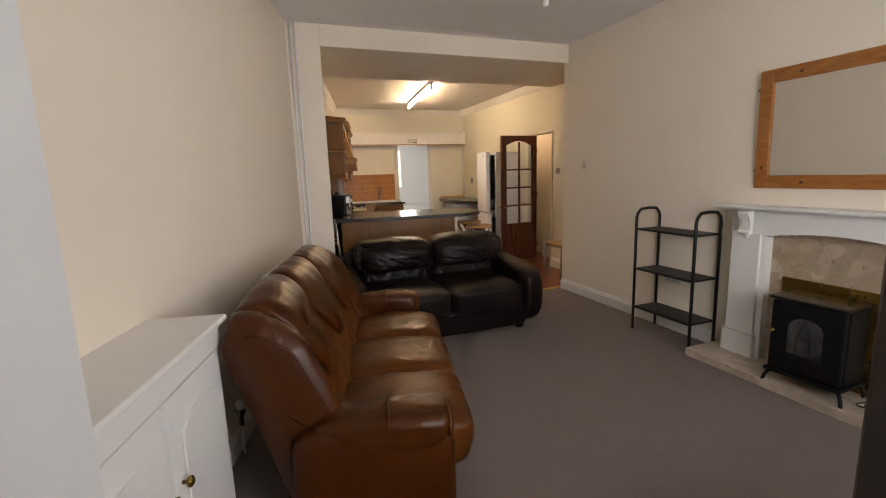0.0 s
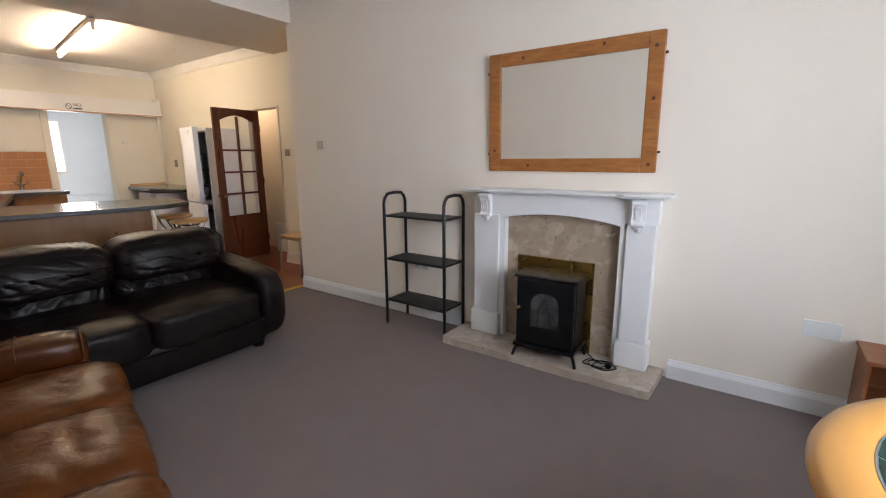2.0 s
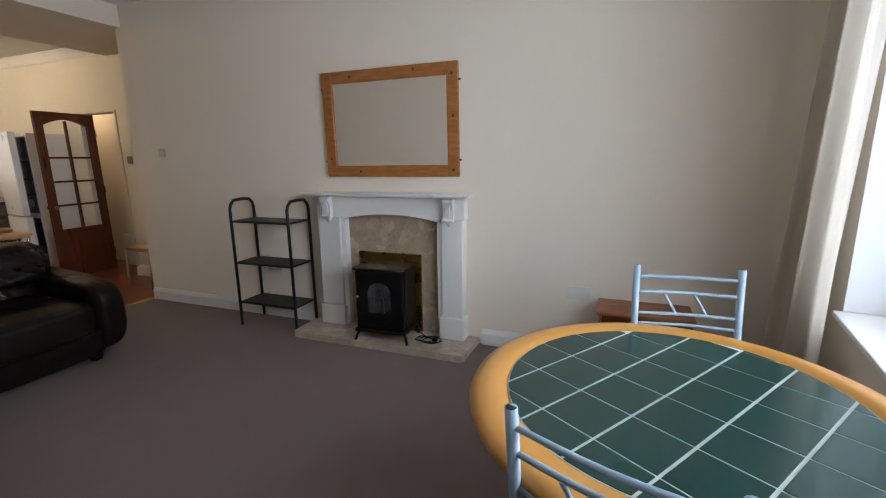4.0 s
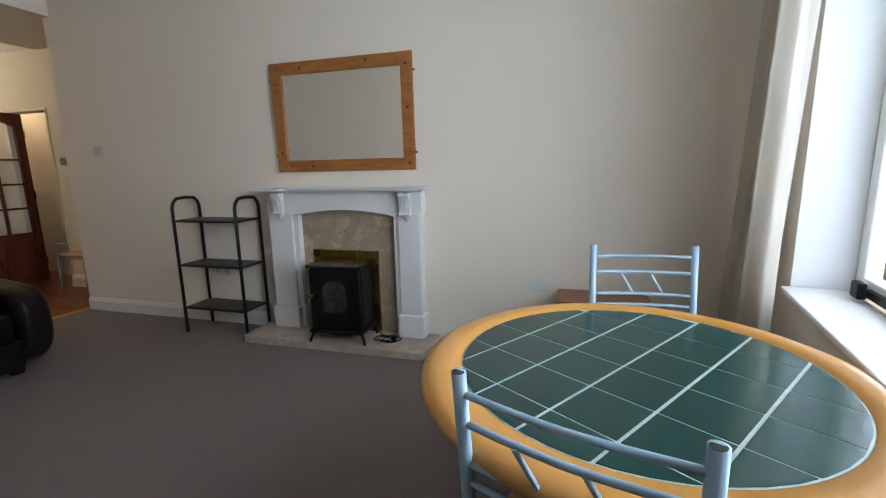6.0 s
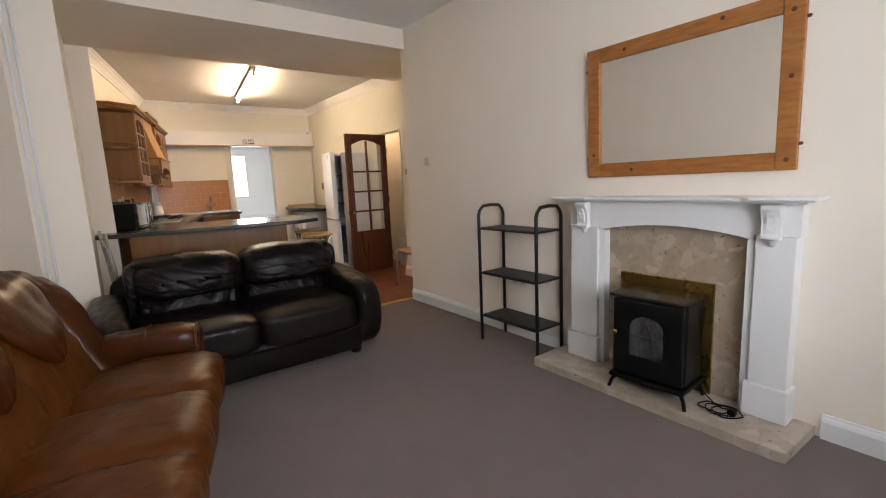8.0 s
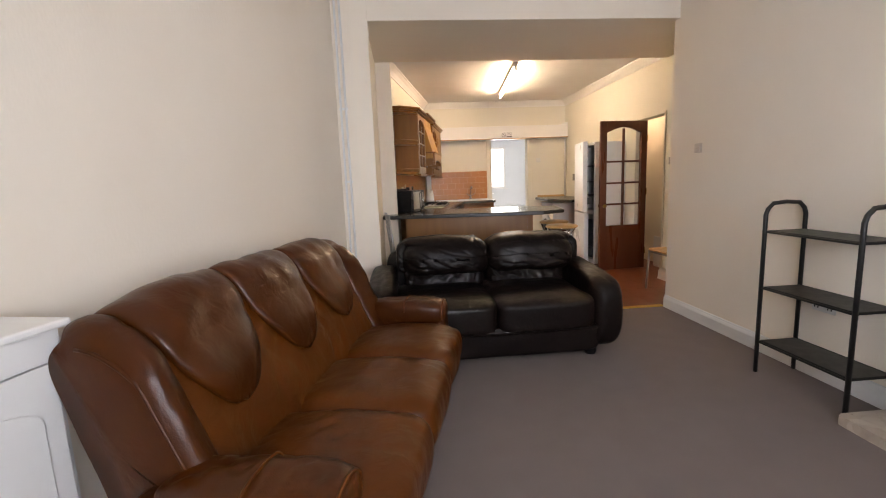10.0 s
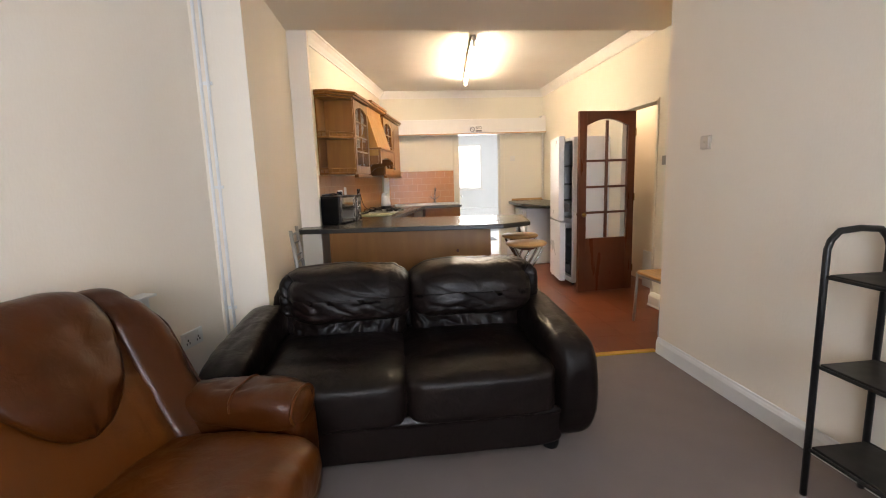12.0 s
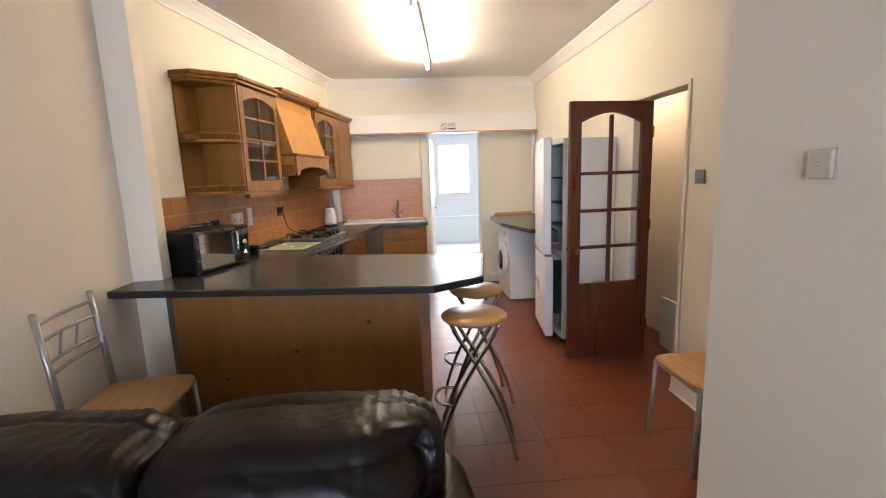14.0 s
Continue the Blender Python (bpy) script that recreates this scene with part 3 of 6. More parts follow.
def tube_rack():
    r = thing("shelf_rack", pose(3.155, 2.58, 0), "black tubular metal rack with three shelves on the carpet", "rack")
    for y in (-0.29, 0.29):
        hoop = [(-0.13, y, 0.0), (-0.13, y, 1.0), (-0.118, y, 1.035), (-0.085, y, 1.068), (0, y, 1.075), (0.085, y, 1.068), (0.118, y, 1.035), (0.13, y, 1.0), (0.13, y, 0.0)]
        part("hoop", tube(hoop, 0.0125, 10), M_BLACKTUBE, r, smooth=True)
    for z in (0.205, 0.55, 0.90):
        part("shelf", box(-0.118, 0.118, -0.285, 0.285, z - 0.010, z + 0.006), M_BLACKTUBE, r, bevel=0.004)
        for x in (-0.13, 0.13):
            part("rail", tube([(x, -0.285, z - 0.003), (x, 0.285, z - 0.003)], 0.007, 8), M_BLACKTUBE, r)


fireplace()
stove()
wall_mirror()
tube_rack()


def wall_plate(name, m, w, h, label, cat, mat, extras):
    t = thing(name, m, label, cat)
    part("plate", box(-w, w, 0, 0.010, -h, h), mat, t, bevel=0.003)
    for kind, x, z, sx, sz in extras:
        part(kind, box(x - sx, x + sx, 0.0102, 0.0135, z - sz, z + sz), mat if kind != "slot" else M_DARKPLASTIC, t, bevel=0.0008)
    return t


SOCK = [("switch", -0.05, 0.022, 0.008, 0.012), ("switch", 0.05, 0.022, 0.008, 0.012)] + [("slot", s * 0.042 + dx, dz, 0.0028, 0.006) for s in (-1, 1) for dx, dz in ((0, 0.0), (-0.011, -0.018), (0.011, -0.018))]
EAST = lambda y, z: pose(XR, y, z, 0, 0, 90)
wall_plate("wall_socket", EAST(0.115, 0.468), 0.078, 0.045, "white plastic double wall socket", "socket", M_PLASTIC, SOCK[:2])
wall_plate("wall_socket", EAST(2.72, 0.46), 0.073, 0.043, "white plastic double wall socket behind the rack", "socket", M_PLASTIC, SOCK)
th = thing("room_thermostat", EAST(3.925, 1.472), "cream plastic square thermostat box on the wall", "thermostat")
part("back_plate", box(-0.038, 0.038, 0, 0.005, -0.040, 0.040), M_CREAMPLASTIC, th, bevel=0.002)
part("cover", box(-0.036, 0.036, 0.0052, 0.020, -0.038, 0.038), M_CREAMPLASTIC, th, bevel=0.005)
part("dial", lathe([(0.006, 0.0202), (0.005, 0.023), (0.002, 0.024)], 16, pose(0.0, 0, 0.0, -90, 0, 0)), M_CREAMPLASTIC, th, smooth=True)
wall_plate("light_switch", pose(XK, 5.36, 1.42, 0, 0, 90), 0.042, 0.042, "grey metal light switch plate", "switch", M_GREYPLATE, [("rocker", 0.0, 0.0, 0.008, 0.013)])
wall_plate("wall_socket", pose(xl(3.97), 3.97, 0.465) @ pose(0, 0, 0, 0, 0, -90 - 13.2), 0.085, 0.047, "cream plastic double wall socket", "socket", M_PLASTIC, SOCK)
wall_plate("wall_switch", pose(3.44, YF, 1.63, 0, 0, 180), 0.042, 0.042, "white plastic fused switch", "switch", M_PLASTIC, [("rocker", 0.0, 0.0, 0.008, 0.013)])
wall_plate("wall_switch", pose(XK, 8.35, 1.28, 0, 0, 90), 0.042, 0.06, "grey metal switch plate on the wall", "switch", M_GREYPLATE, [("rocker", 0.0, 0.0, 0.008, 0.013)])

# ---- sitting room: sofas ----


def crumple(amount, scale, seed, axis=1, bias=(1, 1, 1)):
    """A push along one axis by noise, for gathers and creases in leather."""
    def push(q, v):
        s = Vector((v.x * scale * bias[0] + seed, v.y * scale * bias[1], v.z * scale * bias[2]))
        d = amount * noise.noise(s) + amount * 0.5 * noise.noise(s * 2.3)
        v = v.copy()
        v[axis] += d
        return v
    return push


def fold(n, width):
    """A narrow valley wherever a noise crosses nought."""
    return max(0.0, 1 - abs(n) / width)


def black_sofa():
    s = thing("two_seat_sofa", pose(1.455, 3.30, 0) @ Matrix.Diagonal((0.96, 1, 1, 1)), "black creased leather two seat sofa with soft pillow back", "sofa")
    # local: x across, y from front (0) to back (0.85)
    part("base", rounded((0, 0.50, 0.20), (0.80, 0.44, 0.15), 14, 12), M_BLACKL, s, smooth=True)

    def skirt(q, v):
        w = v.copy()
        w.y += 0.005 * noise.noise(Vector((v.x * 5, v.z * 9, 3))) - 0.010 * fold(v.z - 0.215 - 0.008 * noise.noise(Vector((v.x * 4, 0, 2))), 0.014)
        return w
    part("front_skirt", rounded((0, 0.045, 0.145), (0.76, 0.06, 0.105), 9, 26, skirt), M_BLACKL, s, smooth=True)
    part("back_frame", rounded((0, 0.89, 0.40), (0.82, 0.075, 0.33), 7, 14), M_BLACKL, s, smooth=True)
    for i, x in enumerate((-0.365, 0.365)):
        def dome(q, v, x=x, i=i):
            w = crumple(0.007, 5, 11 + i * 7, 2, (0.7, 1.8, 1))(q, v)
            if q[2] > 0:
                w.z += 0.034 * (1 - q[0] ** 2) * (1 - q[1] ** 2)
            front = max(0.0, -q[1] - 0.45)
            w.z += front * (0.010 * noise.noise(Vector((v.x * 16, v.z * 5, 4 + i))) - 0.012 * fold(noise.noise(Vector((v.x * 15, v.z * 3, i))), 0.2))
            w.y -= 0.022 * max(0.0, -q[1])
            return w
        part("seat_cushion", rounded((x, 0.385, 0.322), (0.378, 0.415, 0.116), 8, 34, dome), M_BLACKL, s, smooth=True)

        def gather(q, v, i=i):
            w = v.copy()
            n1 = noise.noise(Vector((v.x * 10 + v.z * (7 if i else -5), v.z * 6, 9 + i)))
            n2 = noise.noise(Vector((v.x * 22, v.z * 12, 5 + i)))
            w.y += 0.016 * noise.noise(Vector((v.x * 7, v.z * 5, 5 + i))) + 0.013 * fold(n1, 0.26) + 0.006 * fold(n2, 0.3)
            w.y += 0.10 * (v.z - 0.5)
            return w
        part("lower_back", rounded((x * 0.98 + 0.040, 0.755, 0.505), (0.345, 0.17, 0.135), 5, 44, gather), M_BLACKL, s, "gathered creased leather", smooth=True)

        def pillow(q, v, i=i):
            w = v.copy()
            low = max(0.0, 0.25 - q[2])
            n1 = noise.noise(Vector((v.x * 6 - v.z * 10, v.z * 13, 3 + i * 4)))
            n2 = noise.noise(Vector((v.x * 14, v.z * 20, 13 + i)))
            w.y += 0.012 * noise.noise(Vector((v.x * 4, v.z * 5, 21 + i))) + 0.009 * low * fold(n1, 0.30) + 0.004 * low * fold(n2, 0.3) + 0.006 * fold(noise.noise(Vector((v.x * 5 + v.z * 9, v.z * 5, 41 + i))), 0.12)
            if q[1] < 0:
                w.y += 0.12 * max(0.0, q[0] * (1 if i else -1)) ** 4 * -q[1]
            w.y -= 0.016 * max(0.0, 1 - q[0] ** 4) * max(0.0, 1 - (q[2] + 0.2) ** 2) * (1 if q[1] < 0 else 0)
            w.z += 0.012 * noise.noise(Vector((v.x * 4.5, v.y * 4, 31 + i))) - 0.030 * q[1] ** 4 * (q[2] > 0) - 0.05 * max(0.0, abs(q[0]) - 0.8)
            if q[2] > 0:
                # ruched piping line along the top
                w.z -= 0.008 * fold(noise.noise(Vector((v.x * 26, v.y * 7, 2 + i))), 0.3) * max(0.0, min(1.0, 0.35 + q[0] * (1 if i else 0.6)))
                w.z -= 0.006 * fold(q[1] - 0.25, 0.10)
            w.y += 0.10 * (v.z - 0.72)
            return w
        part("back_pillow", rounded((x * 1.10 + (0.055 if i else 0.068), 0.705, 0.682), (0.408 if i else 0.392, 0.215, 0.150), 4.4, 54, pillow), M_BLACKL, s, "plump creased head pillow", smooth=True)
    for sg in (-1, 1):
        def arm(q, v, sg=sg):
            w = crumple(0.006, 5, 41 + sg, 0, (1, 1, 1))(q, v)
            up = max(0.0, min(1.0, (v.z - 0.25) / 0.3))
            w.z += 0.07 * max(0.0, v.y - 0.15) * up - 0.03 * max(0.0, 0.10 - v.y) * up
            w.x += sg * (0.024 * math.sin(max(0, min(1, v.z / 0.62)) * math.pi) - 0.03 * max(0.0, 1 - v.z / 0.22))
            w.z -= 0.006 * fold(noise.noise(Vector((v.y * 9, v.x * 12, sg))), 0.2) * up
            return w
        part("arm", rounded((sg * 0.820, 0.44, 0.300), (0.125, 0.48, 0.268), 4.6, 24, arm), M_BLACKL, s, smooth=True)
        for y in (0.06, 0.88):
            part("foot", lathe([(0.04, 0), (0.045, 0.02), (0.045, 0.06)], 14, pose(sg * 0.72, y, 0)), M_BLACK, s)


def brown_sofa():
    # local: x out from the back (0 to 0.86), y along the sofa
    m = frame_at((-0.060, 1.521), SDIR)
    s = thing("three_seat_sofa", m, "worn brown leather three seat sofa with tongue shaped back cushions", "sofa")
    Y0, Y1 = 0.035, 1.78
    ctrl = [Vector(p) for p in ((0.34, 0.34), (0.29, 0.45), (0.235, 0.57), (0.185, 0.69), (0.145, 0.79), (0.105, 0.88), (0.045, 0.945), (-0.012, 0.958), (-0.055, 0.915), (-0.042, 0.82), (0.0, 0.67), (0.055, 0.47), (0.12, 0.23), (0.165, 0.07), (0.33, 0.07))]

    def section(v):
        """The upright outline of the back, from the seat over the top roll to the floor behind."""
        f = max(0.0, min(0.9999, v)) * (len(ctrl) - 1)
        k = int(f)
        t = f - k
        p0, p1, p2, p3 = (ctrl[min(max(k + d, 0), len(ctrl) - 1)] for d in (-1, 0, 1, 2))
        return 0.5 * (2 * p1 + (p2 - p0) * t + (2 * p0 - 5 * p1 + 4 * p2 - p3) * t * t + (3 * p1 - p0 - 3 * p2 + p3) * t ** 3)

    def surface(y, v, out=0.0):
        p, a, b = section(v), section(v - 0.01), section(v + 0.01)
        d = (b - a).normalized()
        p = p + Vector((d.y, -d.x)) * out
        e = max(0.0, 1 - min(y - Y0, Y1 - y) / 0.34)
        z = 0.36 + (p.y - 0.36) * (1 - 0.11 * e ** 1.8) if p.y > 0.36 else p.y
        fwd = max(0.0, min(1.0, (0.52 - v) * 5))
        return Vector((p.x + 0.10 * e ** 1.3 * fwd, y, z))

    def sheet(rows, caps=False):
        bm = bmesh.new()
        g = [[bm.verts.new(c) for c in r] for r in rows]
        for a, b in zip(g, g[1:]):
            for k in range(len(a) - 1):
                bm.faces.new((a[k], a[k + 1], b[k + 1], b[k]))
        if caps:
            for r in (g[0], g[-1]):
                c = bm.verts.new(sum((v.co for v in r), Vector()) / len(r))
                for k in range(len(r)):
                    bm.faces.new((r[k], r[(k + 1) % len(r)], c))
        return bm

    F0, BW = 0.15, 0.478                                 # first head cushion's edge, width of each

    def lumbar(y, f):
        """The soft roll above the seat, dying out at the wings."""
        near = max(0.0, min(1.0, (y - F0) / 0.10, (F0 + 3 * BW - y) / 0.10))
        return 0.030 * math.sin(min(1.0, f / 0.30) * math.pi) * math.sin(near * math.pi / 2) if f < 0.30 else 0.0
    rows = []
    for k in range(97):
        y = F0 + (3 * BW) * k / 96
        row = []
        for v in range(61):
            f = v / 60
            out = 0.0
            if f < 0.40:
                n = noise.noise(Vector((y * 7, f * 16, 8)))
                valley = math.cos((y - F0) / BW * 2 * math.pi) * 0.5 + 0.5
                out = 0.010 * noise.noise(Vector((y * 3, f * 8, 3))) - 0.007 * fold(n, 0.22) * (0.25 + valley) * min(1.0, f * 12)
                out += lumbar(y, f)
                out -= 0.012 * valley * fold(f - 0.20 + 0.02 * math.sin(y * 31), 0.02)      # pulled creases between the tongues
            row.append(surface(y, f, out))
        rows.append(row)
    part("backrest", sheet(rows), M_TANL, s, "paler worn tan leather backrest", smooth=True)
    # padded end wings
    for ya, yb in ((Y0, F0 + 0.004), (F0 + 3 * BW - 0.004, Y1)):
        rows = []
        n = 22
        for k in range(n + 1):
            u = k / n
            y = ya + (yb - ya) * u
            edge = u if ya == Y0 else 1 - u              # nought at the sofa's end
            puff = 0.026 * math.sqrt(max(0.0, 1 - (2 * u - 1) ** 2)) - 0.060 * max(0.0, (0.5 - edge) / 0.5) ** 2.4
            row = []
            for v in range(61):
                f = v / 60
                w = 0.010 * noise.noise(Vector((y * 6, f * 12, 5))) - 0.005 * fold(noise.noise(Vector((y * 8, f * 14, 6))), 0.3) * (f < 0.45)
                w -= 0.012 * fold(f - 0.42, 0.012)
                row.append(surface(y, f, puff * (1 if 0.02 < f < 0.52 else 0.1) + w))
            rows.append(row)
        wing = part("end_wing", sheet(rows, True), M_BROWNL, s, "dark padded end of the backrest", smooth=True)
        ye = ya + 0.012 if ya == Y0 else yb - 0.012
        part("piping", tube([surface(ye, f / 40, -0.028) for f in range(3, 20)], 0.0065, 8), M_BROWNL, wing, "stitched piping along the edge", smooth=True)
    for k in range(3):
        yb = F0 + BW * (k + 0.5)
        rows = []
        for r in range(45):
            t = r / 44                                   # from behind the roll to the tip
            v = 0.62 - 0.485 * t
            half = BW / 2
            if t > 0.36:
                half *= max(0.0, 1 - ((t - 0.36) / 0.6405) ** 2.5) ** 0.52
            row = []
            for c in range(-16, 17):
                f = c / 16
                grow = min(1.0, max(0.0, (t - 0.15) * 2.4))
                side = max(0.0, 1 - abs(f) ** (9 - 6.6 * grow)) ** 0.5
                bulge = (0.006 + 0.044 * grow) * side * min(1.0, (1 - t) * 7) ** 0.5
                bulge += 0.008 * noise.noise(Vector((f * 2.2, t * 4, k * 3))) * side
                row.append(surface(yb + half * f * 0.998, v, 0.004 + lumbar(yb + half * f, v) + bulge))
            rows.append(row)
        # flaps are nearer the backrest's tone; the darker leather holds their shading
        fl = part("head_flap", sheet(rows), M_BROWNL, s, "tongue shaped head cushion, its shading put into a darker brown", smooth=True)
        fl.modifiers.new("thickness", "SOLIDIFY").thickness = 0.012
    # seat: three tight cushions over a boxed base
    part("base", rounded((0.46, 0.89, 0.17), (0.29, 0.80, 0.13), 12, 12), M_BROWNL, s, smooth=True)
    S0, SW = 0.10, 0.513
    for k in range(3):
        y = S0 + SW * (k + 0.5)

        def seat(q, v, k=k):
            w = v.copy()
            if q[2] > 0:
                w.z += 0.022 * (1 - abs(q[1]) ** 3) * (1 - 0.4 * q[0] ** 2) - 0.022 * max(0, -q[0])
                w.z += 0.008 * noise.noise(Vector((v.x * 5, v.y * 4, 3 + k))) - 0.005 * fold(noise.noise(Vector((v.x * 9, v.y * 6, 8 + k))), 0.16)
            if q[0] > 0.3:
                w.x += 0.028 * (1 - q[2] ** 2) + 0.010 * noise.noise(Vector((v.y * 9, v.z * 6, k)))
                w.x -= 0.007 * fold(noise.noise(Vector((v.y * 13, v.z * 4, 2 + k))), 0.2)
            return w
        part("seat_cushion", rounded((0.53, y, 0.325), (0.315, SW / 2 + 0.006, 0.110), 7.5, 26, seat), M_TANL, s, "paler worn tan leather", smooth=True)
    for y, sg in ((0.045, -1), (1.735, 1)):
        def armb(q, v, sg=sg):
            w = crumple(0.006, 6, 51 + sg, 1)(q, v)
            if v.x < 0.3:
                w.x += 0.10 * max(0.0, 0.3 - v.z)
            return w
        part("arm", rounded((0.46, y + sg * 0.004, 0.265), (0.300, 0.100, 0.245), 8, 16, armb), M_BROWNL, s, smooth=True)

        def roll(q, v, sg=sg):
            w = v.copy()
            g = (v.x - 0.24) / 0.52
            k = 0.80 + 0.26 * g
            w.y = y + (v.y - y) * k
            w.z = 0.495 + (v.z - 0.495) * k - 0.015 * g
            n = 0.008 * noise.noise(Vector((v.x * 6, v.y * 9, 60 + sg))) - 0.006 * fold(noise.noise(Vector((v.x * 14, v.y * 8, 64 + sg))), 0.22)
            w.z += n + 0.006 * fold(v.x - 0.50, 0.012)
            return w
        pad = part("arm_pad", rounded((0.50, y, 0.495), (0.265, 0.118, 0.080), 3.4, 28, roll), M_BROWNL, s, "rolled padded arm rest", smooth=True)
        ring = [(0.742, y + 0.098 * math.cos(a), 0.482 + 0.066 * math.sin(a)) for a in np.linspace(0, 2 * math.pi, 28, endpoint=False)]
        part("piping", tube(ring, 0.006, 6, closed=True), M_TANL, pad, "pale worn piping", smooth=True)
        seam = [(0.515, y + 0.111 * math.copysign(abs(math.cos(a)) ** 0.62, math.cos(a)), 0.489 + 0.078 * math.sin(a) ** 0.62) for a in np.linspace(0.02, math.pi - 0.02, 20)]
        part("arm_seam", tube(seam, 0.0045, 6), M_TANL, pad, "raised stitched seam", smooth=True)
    for x in (0.22, 0.70):
        for y in (0.08, 1.70):
            part("foot", lathe([(0.03, 0), (0.035, 0.05)], 12, pose(x, y, 0)), M_DARKDOOR, s)


black_sofa()
brown_sofa()

# ---- sitting room: meter cupboard, radiator, pipes ----


def meter_cupboard():
    m = frame_at((-0.312, 0.80), SDIR)
    c = thing("low_cupboard", m, "white painted low cupboard with arched panel doors by the wall", "cupboard")
    D, L, Z = 0.25, 0.86, 0.92
    part("top", box(-D, 0.03, -0.02, L + 0.015, Z, Z + 0.022), M_WHITE, c, bevel=0.006)
    part("body", box(-D, -0.021, 0, L - 0.0, 0.0, Z - 0.002), M_WHITE, c)
    part("frieze", box(-0.02, 0.0, 0, L, Z - 0.09, Z - 0.002), M_WHITE, c, bevel=0.003)
    for k in range(2):
        a, b = 0.02 + k * 0.42, 0.42 + k * 0.42
        d = part("door", box(-0.02, 0.0, a + 0.002, b - 0.004, 0.06, Z - 0.094), M_WHITE, c, "arched panel cupboard door", bevel=0.003)
        n = 10
        w0, w1 = a + 0.06, b - 0.06
        arch = [(w0, 0.13), (w1, 0.13), (w1, 0.68)] + [((w0 + w1) / 2 + (w1 - w0) / 2 * math.cos(math.pi * i / n), 0.68 + 0.06 * math.sin(math.pi * i / n)) for i in range(1, n)] + [(w0, 0.68)]
        part("panel", prism(arch, 0.0005, 0.009, m=YZ), M_WHITE, d, bevel=0.004)
        part("knob", lathe([(0.006, 0), (0.006, 0.012), (0.016, 0.018), (0.017, 0.026), (0.008, 0.032)], 14, pose(0.0, (b - 0.035 if k == 0 else a + 0.035), 0.56, 0, 90, 0)), M_BRASS, d, "brass knob", smooth=True)


def radiator():
    y0, n = 2.90, 18
    m = frame_at((xl(y0), y0), LDIR)
    r = thing("radiator", m, "cream painted panel radiator on the party wall behind the sofa", "radiator")
    L = 0.0425 * n + 0.03
    part("panel", box(0.04, 0.06, 0, L, 0.18, 0.795), M_WHITE, r, bevel=0.008)
    part("top_grille", box(0.02, 0.10, -0.005, L + 0.005, 0.797, 0.81), M_WHITE, r, bevel=0.003)
    part("end_cover", box(0.021, 0.099, -0.004, -0.0005, 0.20, 0.796), M_WHITE, r, bevel=0.001)
    for k in range(n):
        part("flute", box(0.0602, 0.068, 0.02 + k * 0.0425, 0.045 + k * 0.0425, 0.21, 0.77), M_WHITE, r)
    for z in (0.3, 0.7):
        for y in (0.2, L - 0.24):
            part("bracket", box(0.0, 0.0398, y, y + 0.04, z, z + 0.04), M_WHITE, r)
    v = thing("pipe_valve", frame_at((xl(2.27), 2.27), LDIR), "chrome valve with a white cap on a low wall pipe", "valve")
    part("body", lathe([(0.012, 0.0), (0.012, 0.05), (0.019, 0.055), (0.019, 0.085), (0.010, 0.09)], 14, pose(0.05, 0, 0.17)), M_CHROME, v, smooth=True)
    part("cap", lathe([(0.017, 0.0), (0.020, 0.006), (0.019, 0.035), (0.013, 0.042)], 16, pose(0.05, 0, 0.262)), M_APPL, v, smooth=True)
    part("union", tube([(0.05, 0, 0.225), (0.05, 0.05, 0.225), (0.001, 0.06, 0.225)], 0.010, 10), M_CHROME, v, smooth=True)
    part("tail_pipe", tube([(0.05, 0, 0.0), (0.05, 0, 0.17)], 0.0075, 10), M_WHITE, v, smooth=True)


def pipes():
    p = thing("heating_pipes", pose(0, 0, 0), "pair of white painted heating pipes running up the wall corner", "pipes")
    for k, x in enumerate((0.365, 0.405)):
        part("pipe", tube([(x, 4.225, 0.0), (x, 4.225, H1)], 0.009, 10), M_WHITE, p, smooth=True)
    for z in (0.55, 1.3, 1.9):
        part("clip", box(0.35, 0.42, 4.235, 4.249, z, z + 0.018), M_WHITE, p)


meter_cupboard()
radiator()
pipes()

# ---- sitting room: dining table and chairs ----


def clip_poly(poly, inside):
    """Keep the part of a polygon inside a convex ring of (point, inward normal) lines."""
    for p, nrm in inside:
        out = []
        for i, a in enumerate(poly):
            b = poly[(i + 1) % len(poly)]
            da, db = (a - p).dot(nrm), (b - p).dot(nrm)
            if da >= 0:
                out.append(a)
            if da * db < 0:
                out.append(a + (b - a) * da / (da - db))
        poly = out
        if len(poly) < 3:
            return []
    return poly


